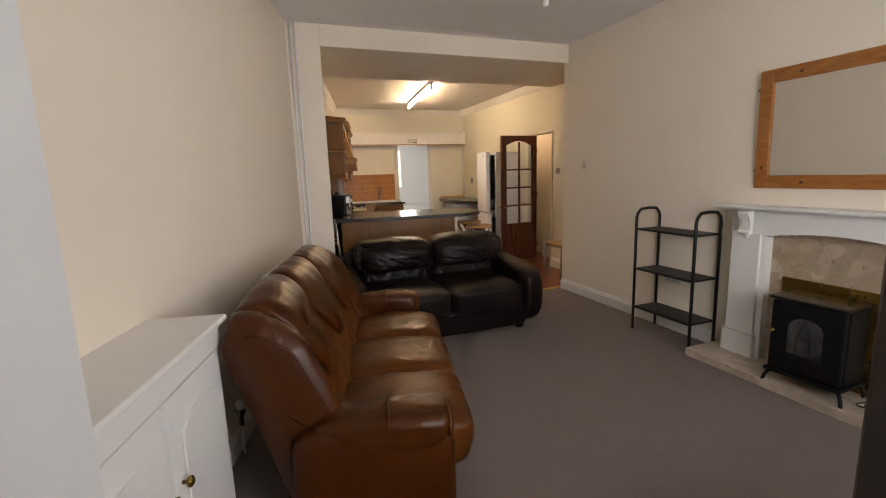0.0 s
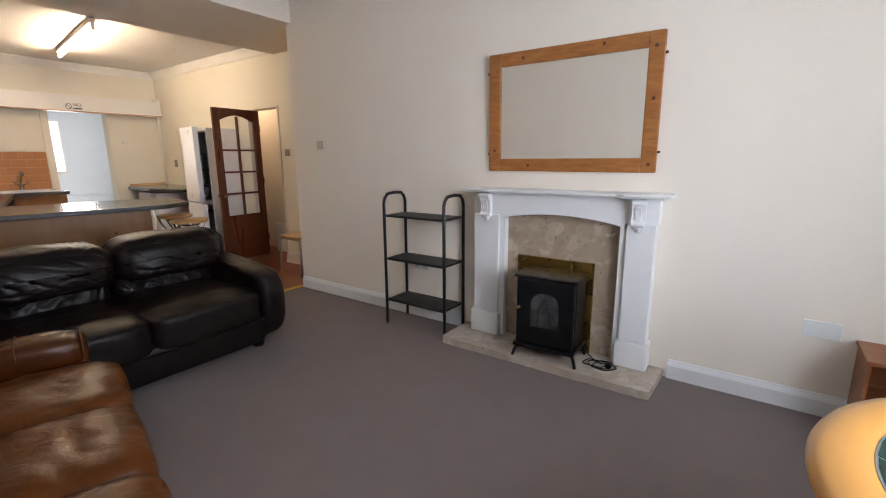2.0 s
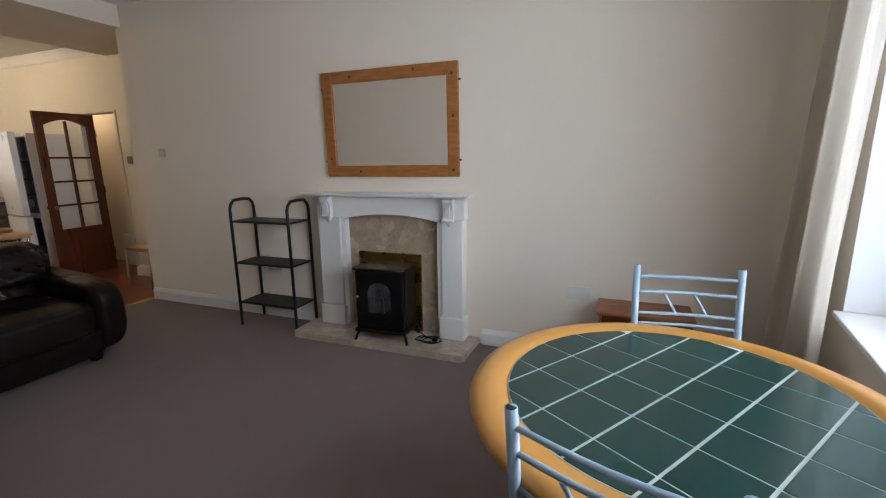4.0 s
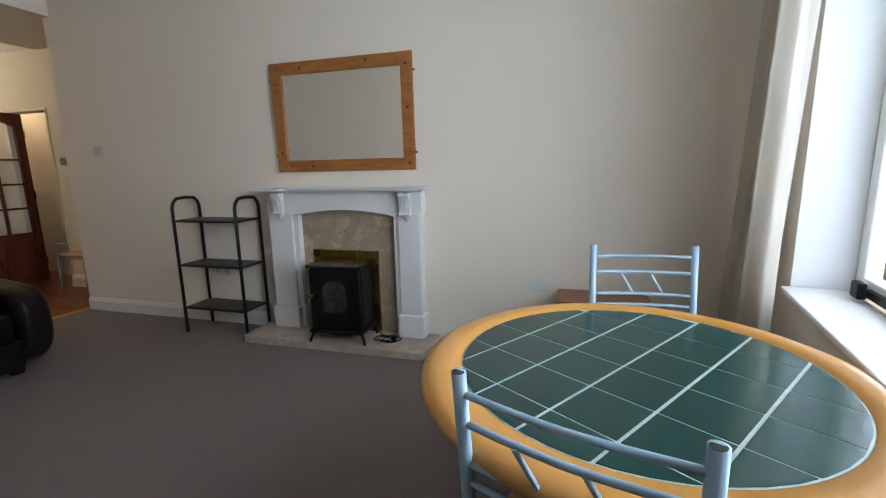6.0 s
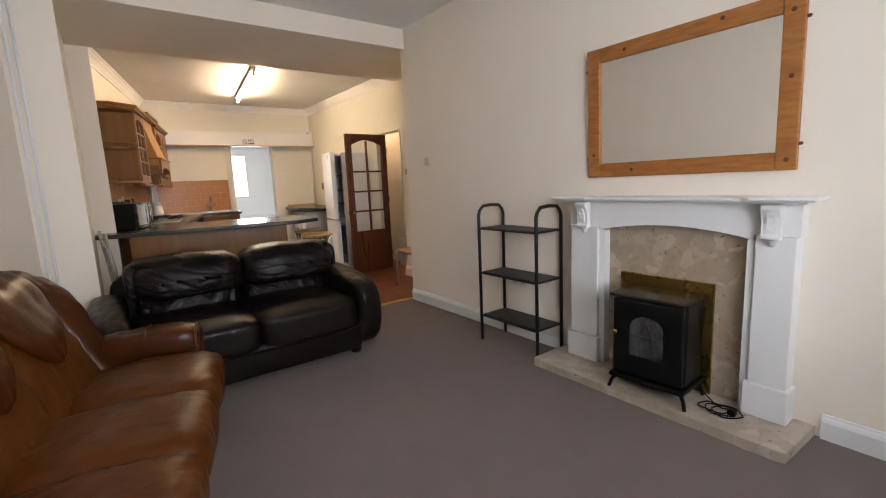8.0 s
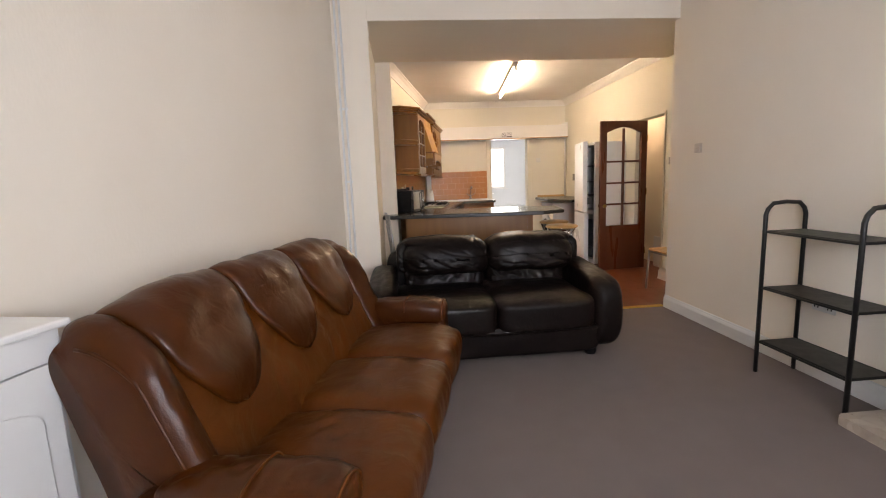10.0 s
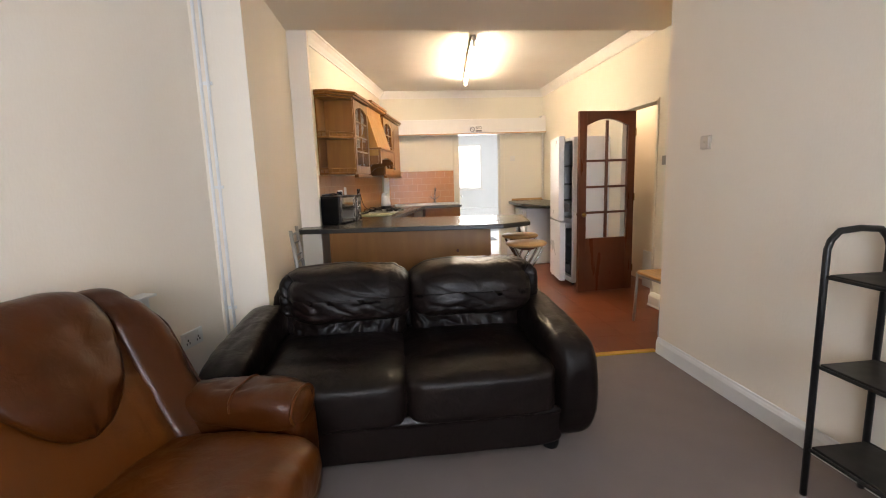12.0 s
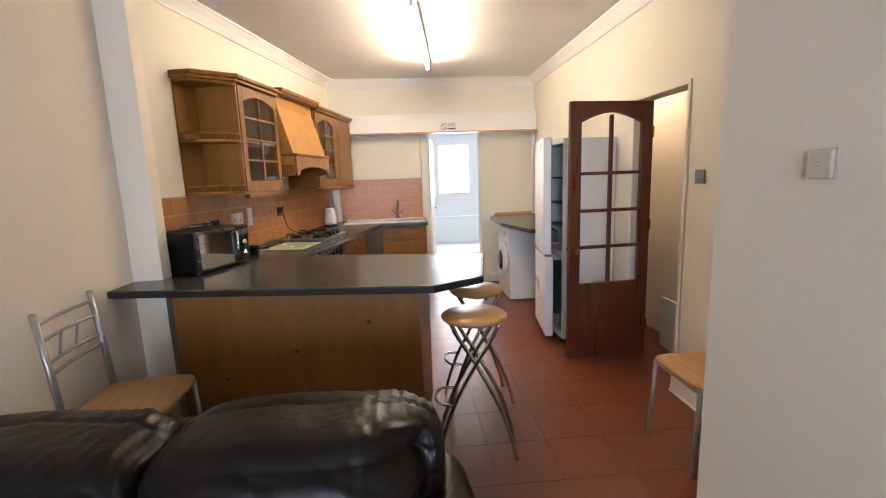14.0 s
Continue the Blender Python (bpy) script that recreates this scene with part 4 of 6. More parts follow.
def dining_table():
    c = (1.573, -0.264)
    t = thing("dining_table", pose(*c, 0) @ Matrix.Diagonal((1, 1, 0.989, 1)), "round beech dining table with a green tiled top and white grout", "table")
    R, RT = 0.585, 0.471
    prof = [(RT - 0.02, 0.69), (R - 0.02, 0.685), (R - 0.004, 0.695), (R, 0.708), (R - 0.006, 0.722), (R - 0.03, 0.729), (RT + 0.004, 0.729), (RT + 0.002, 0.722), (RT - 0.02, 0.722)]
    bm = bmesh.new()
    seg = 72
    rings = [[bm.verts.new((r * math.cos(2 * math.pi * k / seg), r * math.sin(2 * math.pi * k / seg), z)) for k in range(seg)] for r, z in prof]
    for a, b in zip(rings, rings[1:] + rings[:1]):
        for k in range(seg):
            bm.faces.new((a[k], a[(k + 1) % seg], b[(k + 1) % seg], b[k]))
    part("rim", bm, M_BEECH, t, "honey beech rounded rim", smooth=True)
    part("grout_bed", lathe([(RT + 0.001, 0.695), (RT + 0.001, 0.7275)], 64), M_WGROUT, t, "pale grout")
    part("apron", lathe([(0.40, 0.62), (0.40, 0.69), (0.38, 0.69), (0.38, 0.62)], 48), M_BEECH, t)
    part("pedestal", lathe([(0.045, 0.10), (0.06, 0.16), (0.05, 0.30), (0.055, 0.50), (0.075, 0.60), (0.14, 0.69)], 24), M_BEECH, t, smooth=True)
    for k in range(4):
        a = radians(45 + 90 * k)
        d = Vector((math.cos(a), math.sin(a), 0))
        part("foot", tube([d * 0.03 + Vector((0, 0, 0.15)), d * 0.2 + Vector((0, 0, 0.09)), d * 0.40 + Vector((0, 0, 0.03))], 0.028, 10, smooth_steps=4), M_BEECH, t, smooth=True)
    ring = []
    for k in range(48):
        a = 2 * math.pi * k / 48
        nrm = Vector((-math.cos(a), -math.sin(a)))
        ring.append((-nrm * (RT - 0.004), nrm))
    step, gap, joint = 0.162, 0.0034, 0.0044
    d1 = Vector((0.83, -0.558)).normalized()
    d2 = Vector((d1.y * -1, d1.x))
    o = Vector((1.603 - c[0], 0.125 - c[1]))
    for i in range(-8, 9):
        for j in range(-8, 9):
            p = o + d1 * step * i + d2 * step * j
            q = [p + d1 * gap + d2 * joint, p + d1 * (step - gap) + d2 * joint, p + d1 * (step - gap) + d2 * (step - joint), p + d1 * gap + d2 * (step - joint)]
            if min(v.length for v in q) > RT:
                continue
            q = clip_poly(q, ring)
            if len(q) < 3 or sum((q[k] - q[0]).cross(q[k + 1] - q[0]) for k in range(1, len(q) - 1)) < 0.0008:
                continue
            part("tile", prism([(v.x, v.y) for v in q], 0.7278, 0.7295), M_GREEN, t)


def metal_chair(name, m, mat, label, group, wood, slant=1):
    """A tube chair: y axis points the way it faces, the back is at y = -0.19."""
    c = thing(name, m, label, "chair", group)
    W, HB2 = 0.185, 0.90
    for sg in (-1, 1):
        part("back_post", tube([(sg * W, -0.235, HB2), (sg * W, -0.205, 0.62), (sg * W, -0.19, 0.44), (sg * W, -0.215, 0.0)], 0.0135, 12), mat, c, smooth=True)
        part("front_leg", tube([(sg * W * 0.95, 0.18, 0.435), (sg * W, 0.20, 0.0)], 0.0125, 10), mat, c, smooth=True)
        part("side_rail", tube([(sg * W, -0.19, 0.425), (sg * W * 0.95, 0.18, 0.425)], 0.010, 8), mat, c, smooth=True)
        # flat dark disc stands for the shade inside the post's open top
        part("hollow_shade_disc", lathe([(0.0105, HB2 - 0.001), (0.0105, HB2 + 0.0006)], 12, pose(sg * W, -0.235, 0)), M_DARKPLASTIC, c, "dark disc for the shade in the tube end")
    for z in (0.855, 0.79, 0.70, 0.655):
        y = -0.205 - (z - 0.62) * 0.107
        part("back_rail", tube([(-W, y, z), (0, y - 0.018, z), (W, y, z)], 0.0075, 8, smooth_steps=4), mat, c, smooth=True)
    for a, b in ((-0.08, -0.03), (0.03, 0.08)):
        part("diagonal_bar", tube([(a * slant, -0.242, 0.788), (b * slant, -0.232, 0.70)], 0.0055, 8), mat, c)
    part("seat", rounded((0, 0.0, 0.45), (0.20, 0.205, 0.014), 6, 12, lambda q, v: v - Vector((0, 0, 0.012 * (1 - q[0] ** 2) * (1 - q[1] ** 2)))), wood, c, "shaped plywood seat", smooth=True)
    for y in (-0.19, 0.18):
        part("cross_rail", tube([(-W, y, 0.425), (W, y, 0.425)], 0.009, 8), mat, c)
    return c


dining_table()
GC = "metal chairs at the dining table"
metal_chair("dining_chair", pose(2.05, -0.39, 0.02, 0, 0, 94.5) @ Matrix.Diagonal((1.05, 1, 1.01, 1)), M_BLUEMETAL, "pale blue metal dining chair tucked under the tiled table", GC, M_SEAT, -1)
metal_chair("dining_chair", pose(1.248, -0.164, 0, 0, 0, -108.4) @ Matrix.Diagonal((1.11, 1, 0.985, 1)), M_BLUEMETAL, "pale blue metal dining chair tucked under the tiled table", GC, M_SEAT)
metal_chair("metal_chair", pose(0.90, 4.90, 0, 0, 0, -84) @ Matrix.Diagonal((1.05, 1, 1.09, 1)), M_SILVER, "silver tube chair with wooden seat behind the black sofa", "silver kitchen chairs", M_SEAT)
metal_chair("metal_chair", pose(3.72, 4.84, 0, 0, 0, 90) @ Matrix.Diagonal((1.05, 1, 1.0, 1)), M_SILVER, "silver tube chair with a wooden seat, beside the kitchen wall", "silver kitchen chairs", M_SEAT)


def side_table():
    t = thing("side_table", pose(XR - 0.03, -0.05, 0) @ Matrix.Diagonal((1, 1, 0.89, 1)), "low teak veneer side table with a shelf, by the wall", "side table")
    part("top", box(-0.29, 0, -0.50, 0.035, 0.49, 0.512), M_SIDE, t, bevel=0.004)
    part("shelf", box(-0.26, -0.003, -0.475, 0.01, 0.24, 0.258), M_SIDE, t, bevel=0.003)
    part("base", box(-0.26, -0.003, -0.475, 0.01, 0.03, 0.048), M_SIDE, t, bevel=0.003)
    part("back", box(-0.0025, 0, -0.475, 0.01, 0.0, 0.489), M_SIDE, t)
    for y in (-0.49, 0.012):
        part("side", box(-0.26, -0.003, y, y + 0.013, 0, 0.489), M_SIDE, t, bevel=0.002)


side_table()

# ---- sitting room: window, curtains, entrance door, ceiling lamp ----


def front_window():
    w = tagged(thing("window_1", WS.copy()), "white framed wide front window with a deep sill", "window", kind="structure")
    a0, a1, y = 1.552, 3.478, -0.24
    part("window_sill", box(a0, a1, -0.20, 0.035, 0.702, 0.726), M_WHITE, w, bevel=0.006)
    for a, b in ((a0, a0 + 0.07), (2.54, 2.61), (a1 - 0.07, a1)):
        part("window_frame", box(a, b, y - 0.03, y + 0.03, 0.727, 2.318), M_WHITE, w, bevel=0.006)
    for z0, z1 in ((0.727, 0.80), (2.25, 2.318)):
        part("window_frame", box(a0 + 0.071, 2.539, y - 0.03, y + 0.03, z0, z1), M_WHITE, w, bevel=0.006)
        part("window_frame", box(2.611, a1 - 0.071, y - 0.03, y + 0.03, z0, z1), M_WHITE, w, bevel=0.006)
    for a, b in ((a0 + 0.071, 2.539), (2.611, a1 - 0.071)):
        pane = part("pane", box(a, b, y - 0.006, y + 0.002, 0.801, 2.249), M_GLASS, w)
        pane.visible_shadow = False
    # Thin sheets added over the reveals, cool coloured in place of sky light.
    part("reveal_daylight_sheet", box(a1 - 0.0015, a1 + 0.001, -0.209, -0.001, 0.727, 2.318), M_BLUEWHITE, w)
    part("reveal_daylight_sheet", box(a0 - 0.001, a0 + 0.0015, -0.209, -0.001, 0.727, 2.318), M_BLUEWHITE, w)
    st = part("window_stay", box(2.66, 3.32, y + 0.031, y + 0.055, 0.745, 0.775), M_BLACK, w, "black metal window stay", bevel=0.005)
    part("stay_end", box(3.28, 3.35, y + 0.0555, y + 0.085, 0.738, 0.80), M_BLACK, st, bevel=0.006)
    slab("backdrop", [(-5, -9.0), (8, -9.0), (8, -9.1), (-5, -9.1)], -1, 8, M_OUT, "bright overcast daylight outside", "backdrop")


def curtain(top, foot, y, z0, z1, label):
    """A hanging curtain in deep folds; top and foot are its two edges along the window wall."""
    c = thing("curtain", WS.copy(), label, "curtain", "pair of curtains")
    nx, nz = 100, 16
    bm = bmesh.new()
    grid = []
    for i in range(nx + 1):
        col = []
        u = i / nx
        for k in range(nz + 1):
            v = k / nz
            a, b = (foot[e] + (top[e] - foot[e]) * v for e in (0, 1))
            fold = 0.034 * math.sin(u * 2 * math.pi * 2.6 + 0.5 * math.sin(v * 2)) + 0.010 * math.sin(u * 2 * math.pi * 7.3 + v) + 0.010 * noise.noise(Vector((u * 9, v * 2, y))) + 0.065 * u * (1 - v)
            col.append(bm.verts.new((a + (b - a) * u, y + fold, z0 + (z1 - z0) * v)))
        grid.append(col)
    for i in range(nx):
        for k in range(nz):
            bm.faces.new((grid[i][k], grid[i + 1][k], grid[i + 1][k + 1], grid[i][k + 1]))
    ob = part("cloth", bm, M_CURTAIN, c, smooth=True)
    ob.modifiers.new("thickness", "SOLIDIFY").thickness = 0.004
    return c


front_window()
curtain((3.06, 3.72), (3.28, 4.14), 0.10, 0.03, 2.50, "long cream curtain hanging in folds beside the window")
curtain((1.10, 1.52), (0.95, 1.50), 0.11, 0.03, 2.50, "long cream curtain hanging in folds beside the window")
rod = thing("curtain_pole", WS.copy(), "white curtain pole over the window", "curtain pole")
part("pole", tube([(0.95, 0.11, 2.53), (4.22, 0.11, 2.53)], 0.014, 12), M_WHITE, rod, smooth=True)
for a in (1.0, 4.15):
    part("bracket", box(a, a + 0.02, 0.0, 0.10, 2.515, 2.54), M_WHITE, rod)

dd = tagged(thing("door_1", frame_at((0.235, -0.051, 0), (-0.5, -0.866))), "dark stained wooden entrance door standing open", "door", kind="structure")
part("leaf", box(-0.011, 0.011, 0.0, 0.60, 0.008, 1.99), M_DARKDOOR, dd, bevel=0.002)
part("door_handle", tube([(0.0115, 0.30, 1.0), (0.045, 0.30, 1.0), (0.045, 0.40, 1.0)], 0.008, 8), M_BRASS, dd)

lamp = thing("pendant_lamp_holder", pose(2.06, 2.82, 0), "white ceiling rose with a bare lamp holder, unlit", "ceiling lamp")
part("rose", lathe([(0.045, H1 - 0.001), (0.04, H1 - 0.02), (0.012, H1 - 0.03)], 20), M_WHITE, lamp, smooth=True)
part("flex", tube([(0, 0, H1 - 0.03), (0, 0, H1 - 0.15)], 0.004, 8), M_WHITE, lamp)
part("holder", lathe([(0.012, H1 - 0.15), (0.02, H1 - 0.165), (0.02, H1 - 0.205), (0.014, H1 - 0.21)], 16), M_WHITE, lamp, smooth=True)

# ---- kitchen: breakfast bar and units ----
KM = frame_at((xk(5.6), 5.6, 0), KDIR)      # x out from the party wall, y along it
TOPZ = 0.93


def kp(x, y):
    v = KM @ Vector((x, y, 0))
    return (v.x, v.y)


bar = thing("breakfast_bar", pose(0, 0, 0), "pine clad breakfast bar cabinet with plain panels", "cabinet")
BF = [(0.852, 5.397), (2.255, 5.175), (2.335, 5.70), (1.02, 5.93)]
part("body", prism([(0.857, 5.418), (2.235, 5.20), (2.31, 5.69), (1.02, 5.91)], 0.0, 0.886), M_PANEL, bar)
part("front_panel", prism([BF[0], BF[1], (2.257, 5.193), (0.855, 5.416)], 0.0, 0.886), M_PANEL, bar, "brown knotty pine front panel")
part("end_panel", prism([(2.24, 5.21), (2.262, 5.207), (2.335, 5.70), (2.313, 5.70)], 0.0, 0.886), M_PANEL, bar)
part("corner_post", prism([(2.20, 5.176), (2.258, 5.167), (2.261, 5.188), (2.203, 5.19)], 0.0, 0.887), M_PANEL, bar)
for k in range(3):
    f = 0.2 + 0.3 * k
    part("knot", lathe([(0.014, 0), (0.01, 0.001)], 12, pose(BF[0][0] + (BF[1][0] - BF[0][0]) * f, BF[0][1] + (BF[1][1] - BF[0][1]) * f - 0.0008, 0.35 + 0.17 * k, 90, 0, 0)), M_MAHOG, bar)
bt = thing("bar_worktop", pose(0, 0, 0), "dark slate laminate breakfast bar top with a clipped corner", "worktop")
part("top", prism([(0.604, 5.255), (2.33, 5.0), (2.61, 5.16), (2.74, 5.86), kp(0.66, 0.70), kp(0.004, 0.70), kp(0.004, 0.012), (0.769, 5.606), (0.769, 5.494), (0.604, 5.494)], 0.89, TOPZ), M_TOP, bt, bevel=0.006)
rim = [Vector(p) for p in ((0.604, 5.255), (2.33, 5.0), (2.61, 5.16), (2.74, 5.86))]
for p, q in zip(rim, rim[1:]):
    d = (q - p).normalized()
    o = Vector((d.y, -d.x)) * 0.0022
    u, w = p + d * 0.002, q - d * 0.002
    part("edging", prism([tuple(u + o * 0.1), tuple(w + o * 0.1), tuple(w + o), tuple(u + o)], 0.896, TOPZ - 0.006), M_EDGE, bt, "black laminate edging strip")
wt = thing("worktop", pose(0, 0, 0), "dark slate laminate kitchen worktop along the wall", "worktop")
part("top", prism([kp(0.004, 0.703), kp(0.66, 0.703), (1.905, 8.19), (2.47, 8.19), (2.47, YF - 0.002), (xk(YF) + 0.006, YF - 0.002)], 0.89, TOPZ), M_TOP, wt, bevel=0.006)


def base_unit(y0, y1, fronts, label):
    u = thing("base_cabinet", KM.copy(), label, "cabinet", "pine base cabinets")
    part("body", box(0.02, 0.575, y0 + 0.001, y1 - 0.001, 0.10, 0.886), M_CAB, u)
    part("plinth", box(0.02, 0.53, y0 + 0.001, y1 - 0.001, 0.0, 0.099), M_PANEL, u)
    for a, b, c, d, kind in fronts:
        f = part(kind, box(0.576, 0.596, a + 0.003, b - 0.003, c, d), M_CAB, u, bevel=0.003)
        part("panel", box(0.5965, 0.602, a + 0.05, b - 0.05, c + 0.04, d - 0.04), M_CAB, f, bevel=0.003)
        part("knob", lathe([(0.005, 0), (0.012, 0.012), (0.012, 0.018), (0.004, 0.022)], 12, pose(0.597, (a + b) / 2, d - 0.03 if kind == "door" else (c + d) / 2, 0, 90, 0)), M_BRASS, f, smooth=True)
    return u


base_unit(0.72, 1.20, [(0.72, 1.20, 0.11, 0.87, "door")], "antique pine base cabinet under the worktop")
base_unit(1.83, 2.58, [(1.83, 2.58, 0.62, 0.87, "drawer"), (1.83, 2.58, 0.36, 0.61, "drawer"), (1.83, 2.58, 0.11, 0.35, "drawer")], "antique pine drawer cabinet under the worktop")
su = thing("sink_cabinet", pose(0, 0, 0), "antique pine sink cabinet with a drawer and a door", "cabinet", "pine base cabinets")
part("body", box(1.90, 2.45, 8.27, YF - 0.004, 0.10, 0.886), M_CAB, su)
part("plinth", box(1.90, 2.45, 8.31, YF - 0.004, 0, 0.099), M_PANEL, su)
for c, d, kind in ((0.73, 0.87, "drawer"), (0.12, 0.70, "door")):
    f = part(kind, box(1.905, 2.43, 8.25, 8.269, c, d), M_CAB, su, bevel=0.003)
    part("panel", box(1.96, 2.38, 8.244, 8.2495, c + 0.035, d - 0.035), M_CAB, f, bevel=0.003)
    part("knob", lathe([(0.005, 0), (0.012, 0.012), (0.012, 0.018), (0.004, 0.022)], 12, pose(2.36, 8.2435, d - 0.06, 90, 0, 0)), M_BRASS, f, smooth=True)

ov = thing("built_in_oven", KM.copy(), "white built under oven with a black control panel", "oven")
part("body", box(0.02, 0.575, 1.215, 1.815, 0.10, 0.886), M_APPL, ov)
part("door", box(0.576, 0.60, 1.22, 1.81, 0.14, 0.72), M_APPL, ov, bevel=0.006)
cp = part("control_panel", box(0.576, 0.60, 1.22, 1.81, 0.735, 0.875), M_DARKPLASTIC, ov, bevel=0.004)
for k in range(5):
    part("knob", lathe([(0.018, 0), (0.018, 0.014), (0.013, 0.022)], 14, pose(0.601, 1.30 + 0.10 * k, 0.80, 0, 90, 0)), M_BLACK, cp, smooth=True)
part("handle", tube([(0.60, 1.28, 0.69), (0.625, 1.28, 0.69), (0.625, 1.75, 0.69), (0.60, 1.75, 0.69)], 0.008, 8), M_STEEL, ov)


def hob():
    h = thing("gas_hob", KM @ Matrix.Translation((0.32, 1.76, TOPZ)), "gas hob with black cast pan supports, set in the worktop", "hob")
    part("plate", box(-0.23, 0.23, -0.29, 0.29, 0.0005, 0.012), M_STEEL, h, bevel=0.004)
    for x in (-0.11, 0.11):
        for y in (-0.14, 0.14):
            part("burner", lathe([(0.05, 0.012), (0.05, 0.022), (0.036, 0.024), (0.036, 0.034), (0.01, 0.036)], 18, pose(x, y, 0)), M_BLACK, h, smooth=False)
            g = bmesh.new()
            for a in range(4):
                ca, sa = math.cos(a * math.pi / 2), math.sin(a * math.pi / 2)
                tube([(x + 0.10 * ca, y + 0.12 * sa, 0.012), (x + 0.10 * ca, y + 0.12 * sa, 0.045), (x + 0.03 * ca, y + 0.03 * sa, 0.047)], 0.005, 6, g)
            part("pan_support", g, M_BLACK, h)
    for k in range(4):
        part("knob", lathe([(0.016, 0.012), (0.016, 0.03), (0.012, 0.036)], 12, pose(0.19, -0.15 + 0.10 * k, 0)), M_BLACK, h)


hob()
gb = thing("glass_board", KM @ Matrix.Translation((0.40, 1.14, TOPZ)), "pale green glass chopping board on the worktop", "chopping board")
part("board", box(-0.17, 0.17, -0.20, 0.20, 0.0008, 0.009), M_GREENGLASS, gb, bevel=0.003)


def microwave():
    m = thing("microwave", KM @ Matrix.Translation((0.045, 0.30, TOPZ)) @ pose(0, 0, 0, 0, 0, -7) @ Matrix.Diagonal((0.9, 1, 1, 1)), "black microwave oven with a mirrored door, on the bar worktop", "microwave")
    part("case", box(0.02, 0.33, -0.235, 0.235, 0.012, 0.262), M_BLACK, m, bevel=0.005)
    d = part("door", box(0.331, 0.352, -0.235, 0.115, 0.014, 0.26), M_DARKPLASTIC, m, "dark mirrored door", bevel=0.003)
    part("window", box(0.3525, 0.354, -0.215, 0.085, 0.03, 0.245), M_SMOKEMIRROR, d)
    part("handle", tube([(0.353, 0.10, 0.04), (0.375, 0.10, 0.05), (0.375, 0.10, 0.225), (0.353, 0.10, 0.235)], 0.007, 8), M_CHROME, d, smooth=True)
    c = part("control_panel", box(0.331, 0.352, 0.118, 0.235, 0.014, 0.26), M_DARKPLASTIC, m, bevel=0.003)
    part("display", box(0.3525, 0.3535, 0.135, 0.22, 0.20, 0.235), M_GREYIN, c)
    for k in range(2):
        part("dial", lathe([(0.022, 0), (0.022, 0.012), (0.017, 0.018)], 16, pose(0.3525, 0.177, 0.07 + 0.075 * k, 0, 90, 0)), M_CHROME, c, smooth=True)
    for x in (0.05, 0.30):
        for y in (-0.2, 0.2):
            part("foot", lathe([(0.012, 0.0), (0.012, 0.0115)], 10, pose(x, y, 0)), M_DARKPLASTIC, m)
    part("cord", tube([(0.03, 0.0, 0.20), (0.0, 0.05, 0.27), (0.10, 0.15, 0.278), (0.16, 0.05, 0.272), (0.10, -0.08, 0.27), (0.02, 0.0, 0.275), (0.02, 0.2, 0.268)], 0.005, 6, smooth_steps=5), M_DARKPLASTIC, m, smooth=True)
    part("plug", box(0.12, 0.17, 0.13, 0.17, 0.266, 0.30), M_DARKPLASTIC, m, bevel=0.006)


M_SMOKEMIRROR = shader("mirrored_oven_glass", (0.50, 0.50, 0.51), 0.05, metal=1.0, rvar=0.02)
microwave()
gr = thing("griddle_pan", KM @ Matrix.Translation((0.20, 0.78, TOPZ)), "stack of black round pans on the worktop", "pan")
part("pan", lathe([(0.07, 0.0), (0.09, 0.025), (0.085, 0.025), (0.066, 0.005)], 24), M_BLACK, gr, smooth=True)
part("pan", lathe([(0.066, 0.026), (0.095, 0.055), (0.09, 0.055), (0.06, 0.030)], 24), M_BLACK, gr, smooth=True)
part("handle", tube([(0.085, 0.0, 0.045), (0.20, -0.05, 0.06)], 0.009, 8), M_DARKPLASTIC, gr, smooth=True)

kt = thing("kettle", KM @ Matrix.Translation((0.14, 2.72, TOPZ)), "white plastic jug kettle on the worktop", "kettle")
part("base", lathe([(0.075, 0.0), (0.075, 0.018), (0.06, 0.022)], 24), M_DARKPLASTIC, kt)
part("jug", lathe([(0.070, 0.0225), (0.072, 0.06), (0.062, 0.16), (0.055, 0.205), (0.045, 0.215), (0.01, 0.222)], 24), M_APPL, kt, smooth=True)
part("handle", tube([(-0.02, 0.058, 0.20), (-0.02, 0.105, 0.19), (-0.02, 0.105, 0.08), (-0.02, 0.07, 0.05)], 0.010, 8, smooth_steps=4), M_DARKPLASTIC, kt, smooth=True)
part("spout", tube([(0.02, -0.05, 0.18), (0.025, -0.075, 0.205)], 0.014, 8), M_APPL, kt, smooth=True)

sk = thing("kitchen_sink", pose(0, 0, TOPZ), "white inset sink and drainer under the tiled wall", "sink")
bm = bmesh.new()
box(1.44, 2.44, 8.30, 8.345, 0.001, 0.016, bm)
box(1.44, 2.44, 8.70, 8.765, 0.001, 0.016, bm)
box(1.44, 1.95, 8.346, 8.699, 0.001, 0.012, bm)
box(2.39, 2.44, 8.346, 8.699, 0.001, 0.016, bm)
part("rim", bm, M_APPL, sk)
part("bowl", box(1.951, 2.389, 8.346, 8.699, 0.0008, 0.004), M_STEEL, sk)
tp = thing("mixer_tap", pose(2.10, 8.735, TOPZ + 0.016), "chrome swan neck mixer tap at the sink", "tap")
part("body", lathe([(0.026, 0), (0.024, 0.02), (0.018, 0.05), (0.015, 0.075)], 16), M_CHROME, tp, smooth=True)
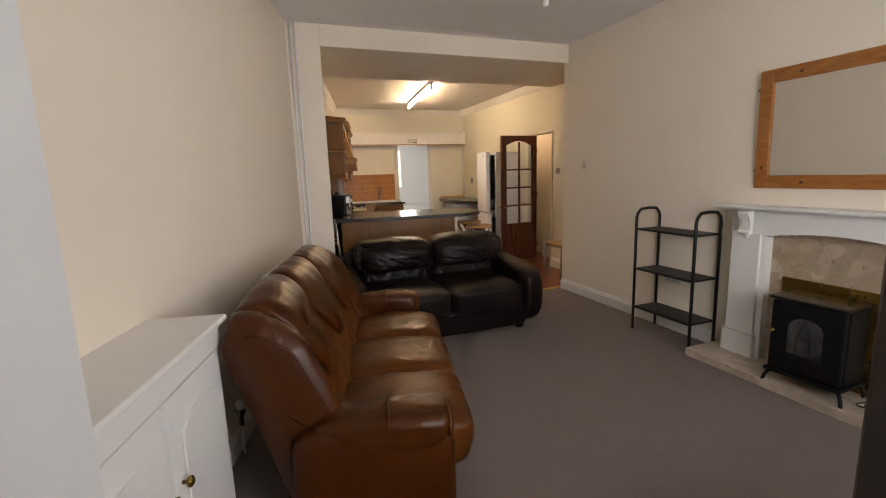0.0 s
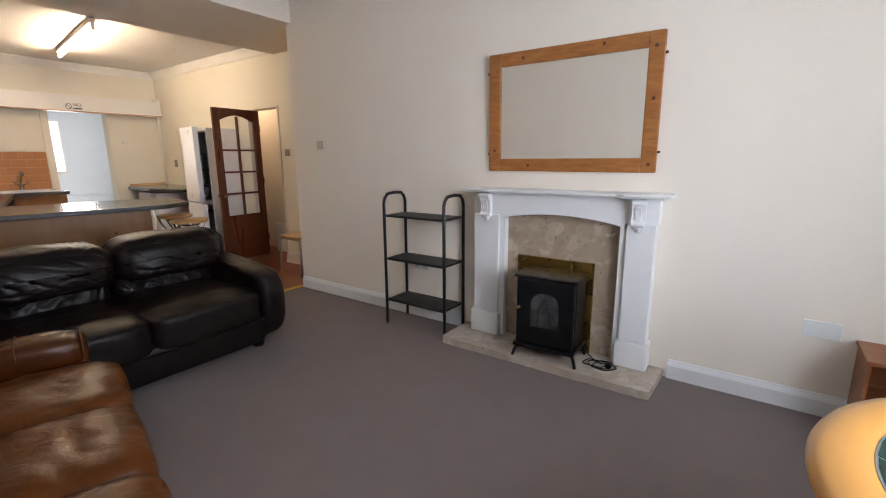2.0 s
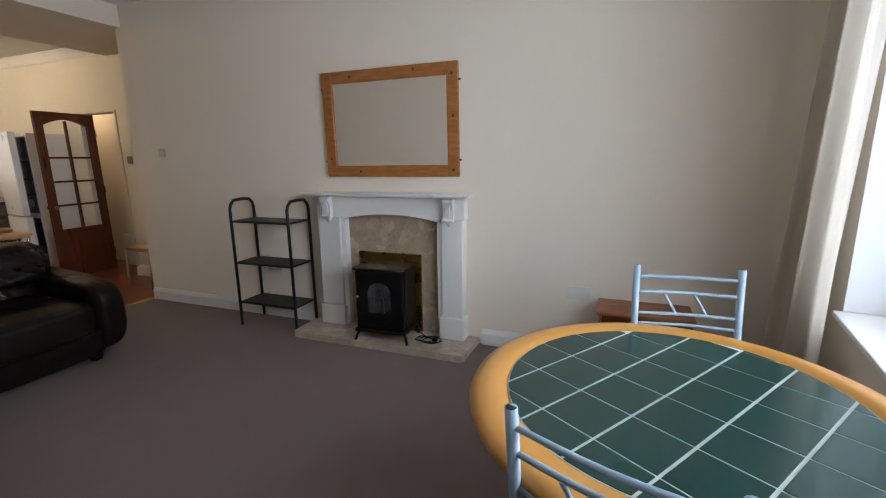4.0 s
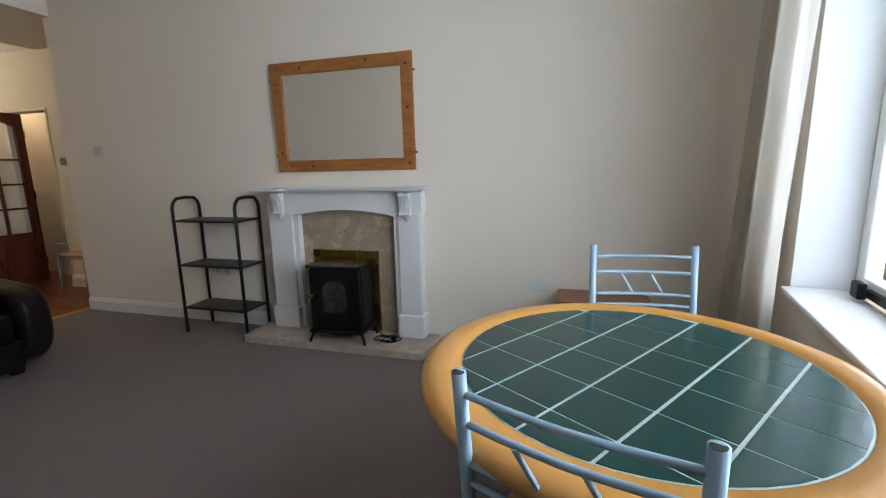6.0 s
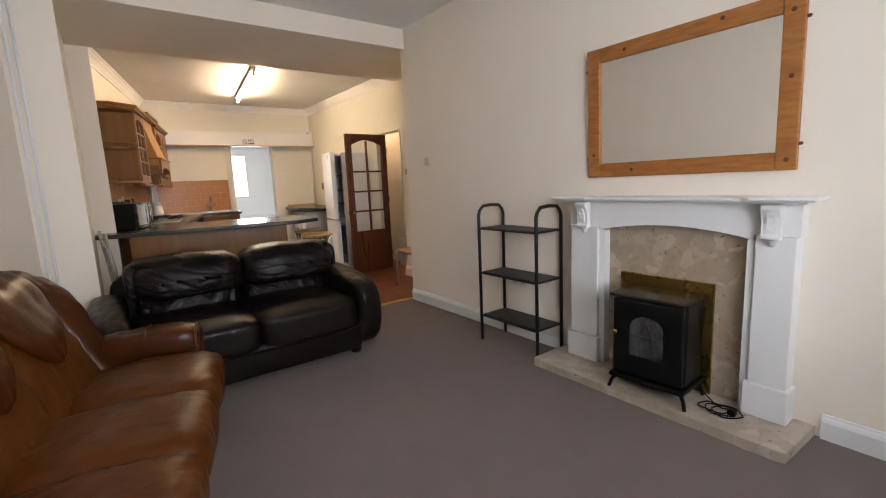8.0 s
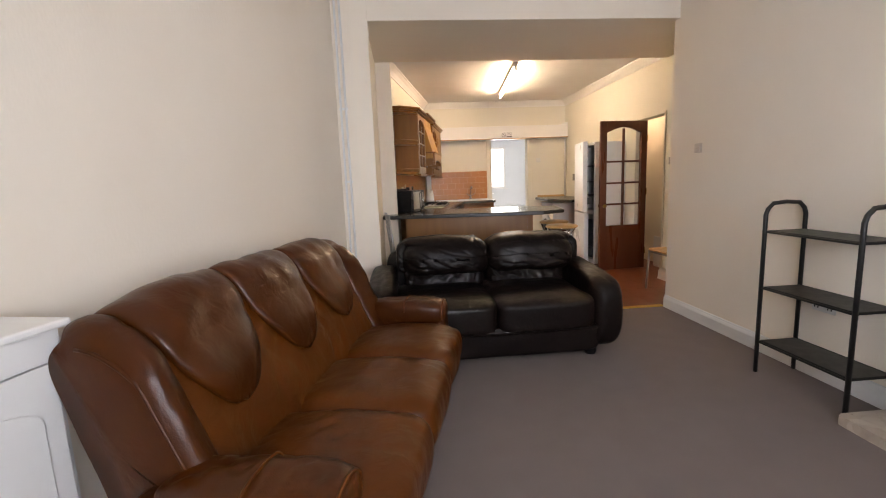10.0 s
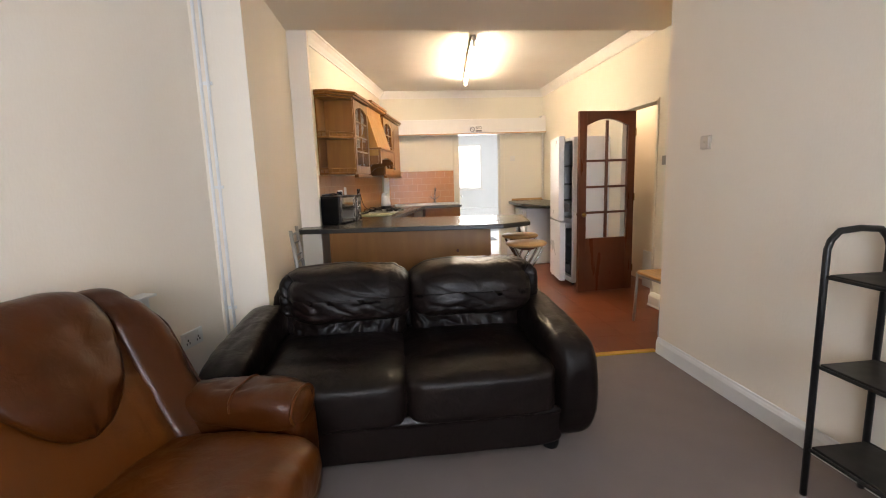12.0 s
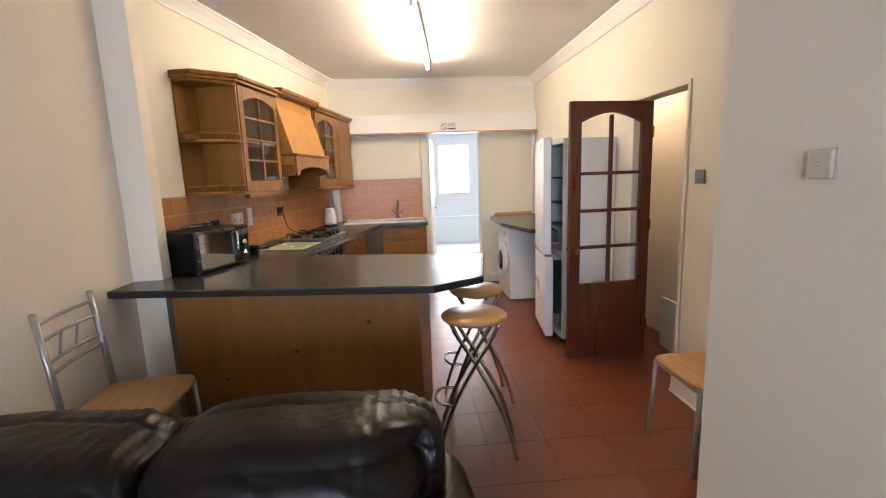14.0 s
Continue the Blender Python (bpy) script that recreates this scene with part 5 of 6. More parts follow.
part("spout", tube([(0, 0, 0.06), (0.01, -0.005, 0.20), (0.012, -0.04, 0.245), (0.012, -0.10, 0.24), (0.012, -0.13, 0.20)], 0.010, 10, smooth_steps=5), M_CHROME, tp, smooth=True)
for sg in (-1, 1):
    part("lever", tube([(sg * 0.012, 0, 0.06), (sg * 0.05, -0.01, 0.085), (sg * 0.075, -0.015, 0.11)], 0.006, 8, smooth_steps=3), M_CHROME, tp, smooth=True)

pb = tagged(thing("trim", pose(0, 0, 0)), "white pipe boxing in the corner behind the worktop", "boxing", kind="structure")
part("box", box(xk(YF) + 0.004, xk(YF) + 0.085, 8.66, YF - 0.013, TOPZ + 0.001, 1.47), M_WHITE, pb, bevel=0.004)
# wall cabinets
ZB, ZT = 1.40, 2.17


def crown(poly, z, parent):
    part("cornice", prism(poly, z, z + 0.02), M_CAB, parent, bevel=0.004)
    grow = [(x + (0.022 if x > 0.02 else 0), y) for x, y in poly]
    part("cornice", prism(grow, z + 0.0205, z + 0.05), M_CAB, parent, bevel=0.008)


def shelf_end():
    u = thing("open_shelf_unit", KM.copy(), "antique pine open corner shelf unit with galleried shelves, on the wall", "shelf unit")
    poly = [(0.004, 0.42), (0.13, 0.42), (0.32, 0.62), (0.32, 0.66), (0.004, 0.66)]
    for z in (ZB, ZB + 0.36, ZT - 0.02):
        part("shelf", prism(poly, z, z + 0.02), M_CAB, u, bevel=0.003)
        if z < ZT - 0.1:
            part("gallery_rail", tube([(0.02, 0.428, z + 0.06), (0.13, 0.43, z + 0.06), (0.305, 0.615, z + 0.06), (0.312, 0.655, z + 0.06)], 0.006, 8), M_CAB, u)
            for x, y in ((0.05, 0.43), (0.13, 0.432), (0.19, 0.494), (0.25, 0.558), (0.305, 0.617)):
                part("spindle", lathe([(0.004, z + 0.02), (0.006, z + 0.035), (0.003, z + 0.045), (0.005, z + 0.056)], 8, pose(x, y, 0)), M_CAB, u)
    part("back", box(0.004, 0.016, 0.425, 0.655, ZB + 0.0205, ZT - 0.021), M_CAB, u)
    part("side", box(0.017, 0.315, 0.645, 0.659, ZB + 0.0205, ZT - 0.021), M_CAB, u)
    crown([(0.004, 0.40), (0.14, 0.40), (0.345, 0.61), (0.345, 0.659), (0.004, 0.659)], ZT + 0.0005, u)


def glazed_door(u, a, b, x):
    """A cupboard door with an arched glazed panel in eight panes."""
    d = part("door", box(x, x + 0.02, a + 0.002, a + 0.055, ZB + 0.01, ZT - 0.01), M_CAB, u, "arched glazed pine door", bevel=0.002)
    part("stile", box(x, x + 0.02, b - 0.055, b - 0.002, ZB + 0.01, ZT - 0.01), M_CAB, d, bevel=0.002)
    part("rail", box(x, x + 0.02, a + 0.0555, b - 0.0555, ZB + 0.01, ZB + 0.09), M_CAB, d, bevel=0.002)
    n = 8
    w0, w1, zt = a + 0.0555, b - 0.0555, ZT - 0.01
    poly = [(w0, zt), (w1, zt)] + [(w1 + (w0 - w1) * i / n, zt - 0.10 + 0.05 * math.sin(math.pi * i / n)) for i in range(n + 1)]
    part("arched_rail", prism(poly, x, x + 0.02, m=YZ), M_CAB, d)
    zs = [ZB + 0.09 + (zt - 0.06 - ZB - 0.09) * k / 4 for k in range(5)]
    mid = (w0 + w1) / 2
    part("glazing_bar", box(x + 0.004, x + 0.017, mid - 0.007, mid + 0.007, ZB + 0.0905, zt - 0.051), M_CAB, d)
    for z in zs[1:4]:
        for p, q in ((w0, mid - 0.0075), (mid + 0.0075, w1)):
            part("glazing_bar", box(x + 0.005, x + 0.016, p, q, z - 0.007, z + 0.007), M_CAB, d)
    for k in range(4):
        for p, q in ((w0, mid), (mid, w1)):
            part("pane", box(x + 0.001, x + 0.0035, p + 0.001, q - 0.001, zs[k] + 0.001, zs[k + 1] - 0.001), M_GLASS, d).visible_shadow = False
    part("knob", lathe([(0.005, 0), (0.013, 0.012), (0.013, 0.018), (0.004, 0.024)], 12, pose(x + 0.021, b - 0.028, ZB + 0.10, 0, 90, 0)), M_CHROME, d, smooth=True)


def wall_unit(a, b, doors, label):
    u = thing("wall_cabinet", KM.copy(), label, "cabinet", "pine wall cabinets")
    part("back", box(0.004, 0.014, a + 0.001, b - 0.001, ZB, ZT), M_CAB, u)
    for y in (a + 0.001, b - 0.017):
        part("side", box(0.0145, 0.30, y, y + 0.016, ZB, ZT), M_CAB, u)
    for z in (ZB, ZB + 0.37, ZT - 0.018):
        part("shelf", box(0.0145, 0.298, a + 0.018, b - 0.018, z, z + 0.016), M_CAB, u)
    part("pelmet", box(0.29, 0.335, a + 0.001, b - 0.001, ZB - 0.035, ZB - 0.001), M_CAB, u, bevel=0.006)
    for p, q, kind in doors:
        if kind == "glass":
            glazed_door(u, p, q, 0.302)
        else:
            d = part("door", box(0.302, 0.322, p + 0.002, q - 0.002, ZB + 0.01, ZT - 0.01), M_CAB, u, "arched pine panel door", bevel=0.003)
            n = 8
            w0, w1, zt = p + 0.06, q - 0.06, ZT - 0.14
            poly = [(w0, ZB + 0.08), (w1, ZB + 0.08)] + [(w1 + (w0 - w1) * i / n, zt + 0.06 * math.sin(math.pi * i / n)) for i in range(n + 1)]
            part("panel", prism(poly, 0.3222, 0.329, m=YZ), M_CAB, d, bevel=0.004)
            part("knob", lathe([(0.005, 0), (0.013, 0.012), (0.013, 0.018), (0.004, 0.024)], 12, pose(0.323, p + 0.03, ZB + 0.10, 0, 90, 0)), M_CHROME, d, smooth=True)
    crown([(0.004, a + 0.001), (0.345, a + 0.001), (0.345, b - 0.001), (0.004, b - 0.001)], ZT + 0.0005, u)


shelf_end()
wall_unit(0.662, 1.22, [(0.664, 1.218, "glass")], "antique pine glazed wall cabinet")
wall_unit(2.02, 3.10, [(2.022, 2.56, "glass"), (2.56, 3.098, "panel")], "antique pine wall cabinet with a glazed and a panelled door")


def hood():
    h = thing("cooker_hood", KM.copy(), "pine canopy cooker hood with a sloping front, over the hob", "cooker hood")
    a, b = 1.24, 2.0
    sec = [(0.004, 1.62), (0.42, 1.62), (0.42, 1.70), (0.30, 2.10), (0.30, 2.19), (0.004, 2.19)]
    part("canopy", prism(sec, a + 0.02, b - 0.02, m=XZ), M_HOOD, h, bevel=0.004)
    n = 10
    front = [(a + 0.01, 1.69), (a + 0.01, 1.52), (a + 0.06, 1.535)] + [(a + 0.08 + (b - a - 0.16) * i / n, 1.57 + 0.035 * math.sin(math.pi * i / n)) for i in range(n + 1)] + [(b - 0.06, 1.535), (b - 0.01, 1.52), (b - 0.01, 1.69)]
    part("valance", prism(front, 0.421, 0.445, m=YZ), M_CAB, h, "shaped pine valance")
    part("ledge", box(0.30, 0.46, a, b, 1.691, 1.712), M_CAB, h, bevel=0.005)
    for y in (a + 0.001, b - 0.019):
        part("bracket", prism([(0.004, 1.40), (0.10, 1.42), (0.20, 1.50), (0.42, 1.53), (0.42, 1.619), (0.004, 1.619)], y, y + 0.018, m=XZ), M_CAB, h)
    part("filter", box(0.05, 0.41, a + 0.03, b - 0.03, 1.60, 1.612), M_DARKPLASTIC, h)
    crown([(0.004, a - 0.018), (0.36, a - 0.018), (0.36, b + 0.018), (0.004, b + 0.018)], ZT + 0.025, h)


M_HOOD = shader("golden_pine_canopy", (0.46, 0.222, 0.044), 0.36, dark=(0.36, 0.155, 0.028), scale=5, stretch=(4, 4, 0.6), mix=0.7)
hood()
for nm, y, w, lab in (("wall_socket", 0.98, 0.075, "white double socket on the tiled splashback"), ("cooker_switch", 1.17, 0.035, "white cooker switch on the tiled splashback"), ("wall_socket", 1.72, 0.06, "dark plug in a socket on the splashback")):
    wall_plate(nm, KM @ pose(0.012, y, 1.19, 0, 0, -90), w, 0.045 if w > 0.04 else 0.075, lab, "socket", M_PLASTIC if y < 1.5 else M_DARKPLASTIC, SOCK if w > 0.07 else [("rocker", 0, 0, 0.01, 0.016)])
part("cord", tube([(-0.11, -0.98, 0.24), (-0.09, -0.92, 0.09), (-0.07, -0.72, 0.015), (-0.05, -0.37, 0.01), (-0.02, -0.09, 0.012)], 0.0045, 6, smooth_steps=5), M_DARKPLASTIC, kt, "black power cord", smooth=True)

# ---- kitchen: right side ----


def washer():
    w = thing("washing_machine", pose(3.38, 7.79, 0), "white front loading washing machine under the worktop", "washing machine")
    part("case", box(0.0, 0.57, 0, 0.595, 0.012, 0.85), M_APPL, w, bevel=0.006)
    part("control_panel", box(-0.014, -0.001, 0.002, 0.593, 0.735, 0.848), M_APPL, w, bevel=0.005)
    part("dial", lathe([(0.03, 0), (0.028, 0.016), (0.02, 0.02)], 18, pose(-0.0145, 0.14, 0.79, 0, -90, 0)), M_APPL, w, smooth=True)
    part("drawer_front", box(-0.017, -0.0145, 0.40, 0.58, 0.75, 0.835), M_PLASTIC, w, bevel=0.001)
    d = part("door", lathe([(0.20, 0), (0.20, 0.02), (0.185, 0.04), (0.145, 0.045), (0.13, 0.03)], 32, pose(-0.001, 0.297, 0.44, 0, -90, 0)), M_APPL, w, "round porthole door", smooth=True)
    part("glass", lathe([(0.128, 0.031), (0.10, 0.055), (0.03, 0.065)], 28, pose(-0.001, 0.297, 0.44, 0, -90, 0)), M_DARKPLASTIC, d, "dark domed door glass", smooth=True)
    for x in (0.05, 0.5):
        for y in (0.06, 0.53):
            part("foot", lathe([(0.02, 0), (0.02, 0.0115)], 10, pose(x, y, 0)), M_DARKPLASTIC, w)


def fridge():
    f = thing("fridge_freezer", pose(3.515, 6.42, 0) @ Matrix.Diagonal((0.89, 1, 1, 1)), "tall white fridge freezer with both doors ajar", "fridge")
    # open shell so that the inside shows, its shade put into dark grey parts
    for a in ((0.0, 0.50, 0.0, 0.03, 0.03, 1.75), (0.0, 0.50, 0.52, 0.55, 0.03, 1.75)):
        part("side", box(*a), M_APPL, f, bevel=0.004)
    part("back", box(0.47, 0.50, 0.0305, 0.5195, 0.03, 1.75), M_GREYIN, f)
    for z0, z1 in ((0.03, 0.09), (0.74, 0.80), (1.71, 1.75)):
        part("divider", box(0.0, 0.469, 0.0305, 0.5195, z0, z1), M_APPL, f)
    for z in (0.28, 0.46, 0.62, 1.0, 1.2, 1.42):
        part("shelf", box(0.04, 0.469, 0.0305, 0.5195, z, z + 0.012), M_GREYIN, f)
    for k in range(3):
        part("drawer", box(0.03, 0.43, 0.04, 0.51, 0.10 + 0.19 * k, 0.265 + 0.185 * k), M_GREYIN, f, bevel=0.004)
    for z0, z1, ang in ((0.06, 0.765, 9), (0.785, 1.76, 11)):
        d = part("door", box(-0.075, 0.0, -0.548, 0.0, z0, z1), M_APPL, f, "white fridge door standing ajar", bevel=0.008)
        d.matrix_basis = pose(-0.004, 0.55, 0, 0, 0, -ang)
        part("gasket", box(0.0005, 0.012, -0.505, -0.012, z0 + 0.015, z1 - 0.015), M_GREYIN, d)
        part("door_shelf", box(0.0125, 0.075, -0.50, -0.05, z0 + 0.10, z0 + 0.19), M_SMOKE, d)
    for x in (0.04, 0.48):
        for y in (0.05, 0.50):
            part("foot", lathe([(0.02, 0), (0.02, 0.0295)], 10, pose(x, y, 0)), M_DARKPLASTIC, f)


washer()
fridge()
rw = thing("worktop", pose(0, 0, 0), "dark slate laminate worktop over the washing machine", "worktop")
part("top", prism([(3.42, 7.05), (XK - 0.003, 7.05), (XK - 0.003, YF - 0.003), (3.42, YF - 0.003), (3.30, 8.55), (3.28, 7.75)], 0.89, TOPZ), M_TOP, rw, bevel=0.006)
part("upstand", box(3.42, XK - 0.003, YF - 0.022, YF - 0.003, TOPZ + 0.0005, TOPZ + 0.03), M_SEAT, rw)
part("bracket", box(XK - 0.04, XK - 0.003, 7.06, YF - 0.03, 0.85, 0.889), M_CAB, rw)
part("leg_panel", box(3.50, XK - 0.004, 7.06, 7.08, 0.0, 0.889), M_APPL, rw)


def glazed_room_door():
    """The open mahogany door: x runs from hinge to free edge."""
    W, H, T = 0.665, 1.965, 0.038
    d0 = Vector((3.428 - 4.09, 6.066 - 6.125))
    ang = math.degrees(math.atan2(d0.y, d0.x))
    d = tagged(thing("door_2", pose(4.09, 6.125, 0.012, 0, 0, ang)), "mahogany stained door with eight arched glass panes, standing open", "door", kind="structure")
    S = 0.088
    part("stile", box(0, S, -T / 2, T / 2, 0, H), M_MAHOG, d, bevel=0.003)
    part("stile", box(W - S, W, -T / 2, T / 2, 0, H), M_MAHOG, d, bevel=0.003)
    part("lower_panel", box(S + 0.0005, W - S - 0.0005, -T / 2 + 0.002, T / 2 - 0.002, 0, 0.60), M_MAHOG, d, bevel=0.002)
    n = 12
    a, b, zt = S + 0.0005, W - S - 0.0005, H
    poly = [(a, zt), (b, zt)] + [(b + (a - b) * i / n, 1.815 + 0.07 * math.sin(math.pi * i / n)) for i in range(n + 1)]
    part("arched_rail", prism(poly, -T / 2, T / 2, m=XZ), M_MAHOG, d)
    zs = [0.60, 0.885, 1.165, 1.445, 1.815]
    mid = W / 2
    part("glazing_bar", box(mid - 0.012, mid + 0.012, -T / 2 + 0.003, T / 2 - 0.003, 0.6005, 1.87), M_MAHOG, d, bevel=0.003)
    for z in zs[1:4]:
        for p, q in ((a, mid - 0.0125), (mid + 0.0125, b)):
            part("glazing_bar", box(p, q, -T / 2 + 0.003, T / 2 - 0.003, z - 0.012, z + 0.012), M_MAHOG, d, bevel=0.003)
    for k in range(4):
        top = 1.87 if k == 3 else zs[k + 1]
        for p, q in ((a, mid), (mid, b)):
            part("pane", box(p + 0.002, q - 0.002, -0.002, 0.002, zs[k] + 0.001, top - 0.001), M_GLASS, d).visible_shadow = False
    for sg in (-1, 1):
        hd = part("door_handle", lathe([(0.008, 0.019), (0.008, 0.045), (0.024, 0.052), (0.026, 0.066), (0.014, 0.078)], 18, pose(W - 0.042, 0, 0.87, -90 * sg, 0, 0)), M_BRASS, d, "brass door knob", smooth=True)
    for z in (0.2, 1.0, 1.7):
        part("hinge", tube([(0.0, T / 2 + 0.004, z), (0.0, T / 2 + 0.004, z + 0.08)], 0.006, 8), M_BRASS, d)


def casing(name, sides, label):
    c = tagged(thing(name, pose(0, 0, 0)), label, "door frame", kind="structure")
    for a in sides:
        part("architrave", box(*a), M_KWALL, c, bevel=0.004)
    return c


glazed_room_door()
casing("trim", [(XK - 0.012, XK + 0.13, 5.482, 5.512, 0, 1.978), (XK - 0.012, XK + 0.13, 6.151, 6.18, 0, 1.978), (XK - 0.014, XK + 0.13, 5.482, 6.18, 1.979, 2.005)], "cream painted door lining of the lobby doorway")
casing("trim", [(2.44, 2.53, YF - 0.016, YF + 0.155, 0, 2.04), (3.225, 3.30, YF - 0.016, YF + 0.155, 0, 2.04), (2.44, 3.30, YF - 0.016, YF + 0.155, 2.0405, 2.075)], "cream painted door frame of the far doorway")
d3 = tagged(thing("door_3", pose(2.545, YF + 0.16, 0.01, 0, 0, 82)), "white painted door standing open into the back room", "door", kind="structure")
part("leaf", box(0.0, 0.68, -0.018, 0.018, 0, 1.98), M_WHITE, d3, bevel=0.003)
part("door_handle", tube([(0.63, -0.019, 1.0), (0.63, -0.06, 1.0), (0.52, -0.06, 1.0)], 0.008, 8), M_CHROME, d3)

pm = tagged(thing("trim", pose(0, 0, 0)), "white painted boxed pelmet across the end wall", "boxing", kind="structure")
part("box", prism([(xk(8.6), 8.62), (3.955, 8.62), (3.955, YF - 0.002), (xk(YF) + 0.004, YF - 0.002)], 2.03, 2.26), M_WHITE, pm, bevel=0.004)
part("lip", prism([(xk(8.6), 8.606), (3.955, 8.606), (3.955, 8.6195), (xk(8.6), 8.6195)], 2.026, 2.04), M_SEAT, pm)
hb = tagged(thing("trim", pose(0, 0, 0)), "painted pipe boxing in the kitchen corner", "boxing", kind="structure")
part("box", box(3.90, XK - 0.002, 8.66, YF - 0.002, 2.262, 2.30), M_WHITE, hb)
vp = thing("waste_pipe", pose(0, 0, 0), "cream painted pipe down the kitchen corner", "pipe")
part("pipe", tube([(3.93, 8.70, 0.94), (3.93, 8.70, 2.029)], 0.016, 10), M_WHITE, vp, smooth=True)


def text_mesh(body, size, m, mat, parent, name="lettering"):
    cu = bpy.data.curves.new(name, "FONT")
    cu.body, cu.size, cu.extrude = body, size, 0.0006
    tmp = bpy.data.objects.new(name, cu)
    scene.collection.objects.link(tmp)
    me = bpy.data.meshes.new_from_object(tmp.evaluated_get(bpy.context.evaluated_depsgraph_get()))
    bpy.data.objects.remove(tmp)
    me.materials.clear()
    me.materials.append(mat)
    ob = new(name, me)
    ob.parent, ob.matrix_basis = parent, m
    return ob


sg = thing("no_smoking_sign", pose(2.80, 8.6185, 2.10), "white no smoking sign with a barred circle, on the pelmet", "sign")
part("plate", box(-0.11, 0.11, -0.006, -0.001, -0.052, 0.055), M_WHITE, sg, bevel=0.002)
part("ring", tube([(-0.062 + 0.034 * math.cos(a), -0.0068, 0.036 * math.sin(a)) for a in np.linspace(0, 2 * math.pi, 24, endpoint=False)], 0.004, 6, closed=True), M_INK, sg)
part("bar", tube([(-0.086, -0.0068, 0.024), (-0.038, -0.0068, -0.024)], 0.004, 6), M_INK, sg)
text_mesh("NO", 0.062, pose(-0.008, -0.0068, 0.002, 90, 0, 0), M_INK, sg)
part("writing_bar", box(-0.01, 0.09, -0.0072, -0.0062, -0.036, -0.018), M_INK, sg)


def tube_light():
    c, ang = Vector((2.41, 6.92, 0)), -6.5
    t = thing("fluorescent_light", pose(c.x, c.y, 0, 0, 0, ang), "lit fluorescent tube on a white ceiling batten", "ceiling light")
    part("batten", box(-0.028, 0.028, -0.92, 0.92, H2 - 0.05, H2 - 0.001), M_WHITE, t, bevel=0.006)
    for y in (-0.905, 0.905):
        part("end_cap", box(-0.016, 0.016, y - 0.015, y + 0.015, H2 - 0.115, H2 - 0.0505), M_PLASTIC, t, bevel=0.003)
    part("lamp_tube", tube([(0, -0.888, H2 - 0.09), (0, 0.888, H2 - 0.09)], 0.014, 12), M_TUBE, t, "glowing white tube", smooth=True)


tube_light()


def bar_stool(m):
    s = thing("bar_stool", m, "bar stool with a round beech seat and crossed chrome legs", "stool", "bar stools")
    part("seat", lathe([(0.05, 0.735), (0.16, 0.738), (0.172, 0.750), (0.172, 0.758), (0.160, 0.768), (0.02, 0.772)], 32), M_SEAT, s, smooth=True)
    part("seat_plate", lathe([(0.05, 0.70), (0.09, 0.715), (0.11, 0.734)], 18), M_CHROME, s, smooth=True)
    for y in (-0.085, 0.085):
        for sg in (-1, 1):
            k = 0.012 * sg
            pts = [(-0.12 * sg, y + k, 0.735), (-0.085 * sg, y + k, 0.66), (0.01 * sg, y + k, 0.50), (0.115 * sg, y * 1.15 + k, 0.30), (0.185 * sg, y * 1.35 + k, 0.10), (0.205 * sg, y * 1.45 + k, 0.004)]
            part("leg", tube(pts, 0.0105, 10, smooth_steps=5), M_CHROME, s, smooth=True)
    part("foot_rest", tube([(-0.115, -0.10, 0.30), (-0.19, -0.085, 0.305), (-0.215, 0.0, 0.305), (-0.19, 0.085, 0.305), (-0.115, 0.10, 0.30)], 0.008, 8, smooth_steps=6), M_CHROME, s, smooth=True)
    part("cross_bar", tube([(0.0, -0.10, 0.505), (0.0, 0.10, 0.505)], 0.008, 8), M_CHROME, s, smooth=True)
    return s


stool = bar_stool(pose(2.535, 5.03, 0, 0, 0, -8))
copy_thing(stool, pose(2.63, 5.55, 0, 0, 0, 4))

# A low niche with light in it, put in as a plain white panel.
st = thing("white_panel", pose(4.30, 6.0, 0), "small white panel for the lit niche in the lobby", "panel")
part("panel", box(0, 0.02, 0, 0.24, 0, 0.42), M_WHITE, st, bevel=0.004)

# ---- back room ----
w2 = tagged(thing("window_2", pose(0, 0, 0)), "bright white framed window of the back room", "window", kind="structure")
for a in ((2.92, 2.97, 1.06, 2.18), (3.63, 3.68, 1.06, 2.18)):
    part("window_frame", box(a[0], a[1], 12.60, 12.66, a[2], a[3]), M_WHITE, w2, bevel=0.004)
for z in (1.06, 2.13):
    part("window_frame", box(2.9705, 3.6295, 12.60, 12.66, z, z + 0.05), M_WHITE, w2, bevel=0.004)
part("pane", box(2.9705, 3.6295, 12.625, 12.63, 1.1105, 2.1295), M_GLASS, w2).visible_shadow = False
part("window_sill", box(2.88, 3.72, 12.50, 12.599, 1.03, 1.058), M_WHITE, w2, bevel=0.004)
slab("backdrop", [(-1, 14.5), (8, 14.5), (8, 14.6), (-1, 14.6)], -1, 5, M_OUT, "bright overcast daylight outside", "backdrop")
board("trim", (1.62, 12.6), (4.5, 12.6), 0.55, [(0, 0), (0.02, 0.005), (0.025, 0.03), (0, 0.05)], M_BLUEWHITE, "white dado rail", "dado rail")
bmt = thing("door_mat", pose(3.2, 10.9, -0.004), "grey mat on the back room floor", "mat")
part("mat", box(-0.4, 0.4, -0.25, 0.25, 0, 0.012), M_GREYIN, bmt, bevel=0.004)

# ---- tiles, last ----


def mesh_of(bm, mat, name):
    bmesh.ops.recalc_face_normals(bm, faces=bm.faces)
    me = bpy.data.meshes.new(name)
    bm.to_mesh(me)
    bm.free()
    me.materials.append(mat)
    return me


def piece(name, me, m, parent):
    ob = new(name, me)
    ob.parent, ob.matrix_basis = parent, m
    return ob


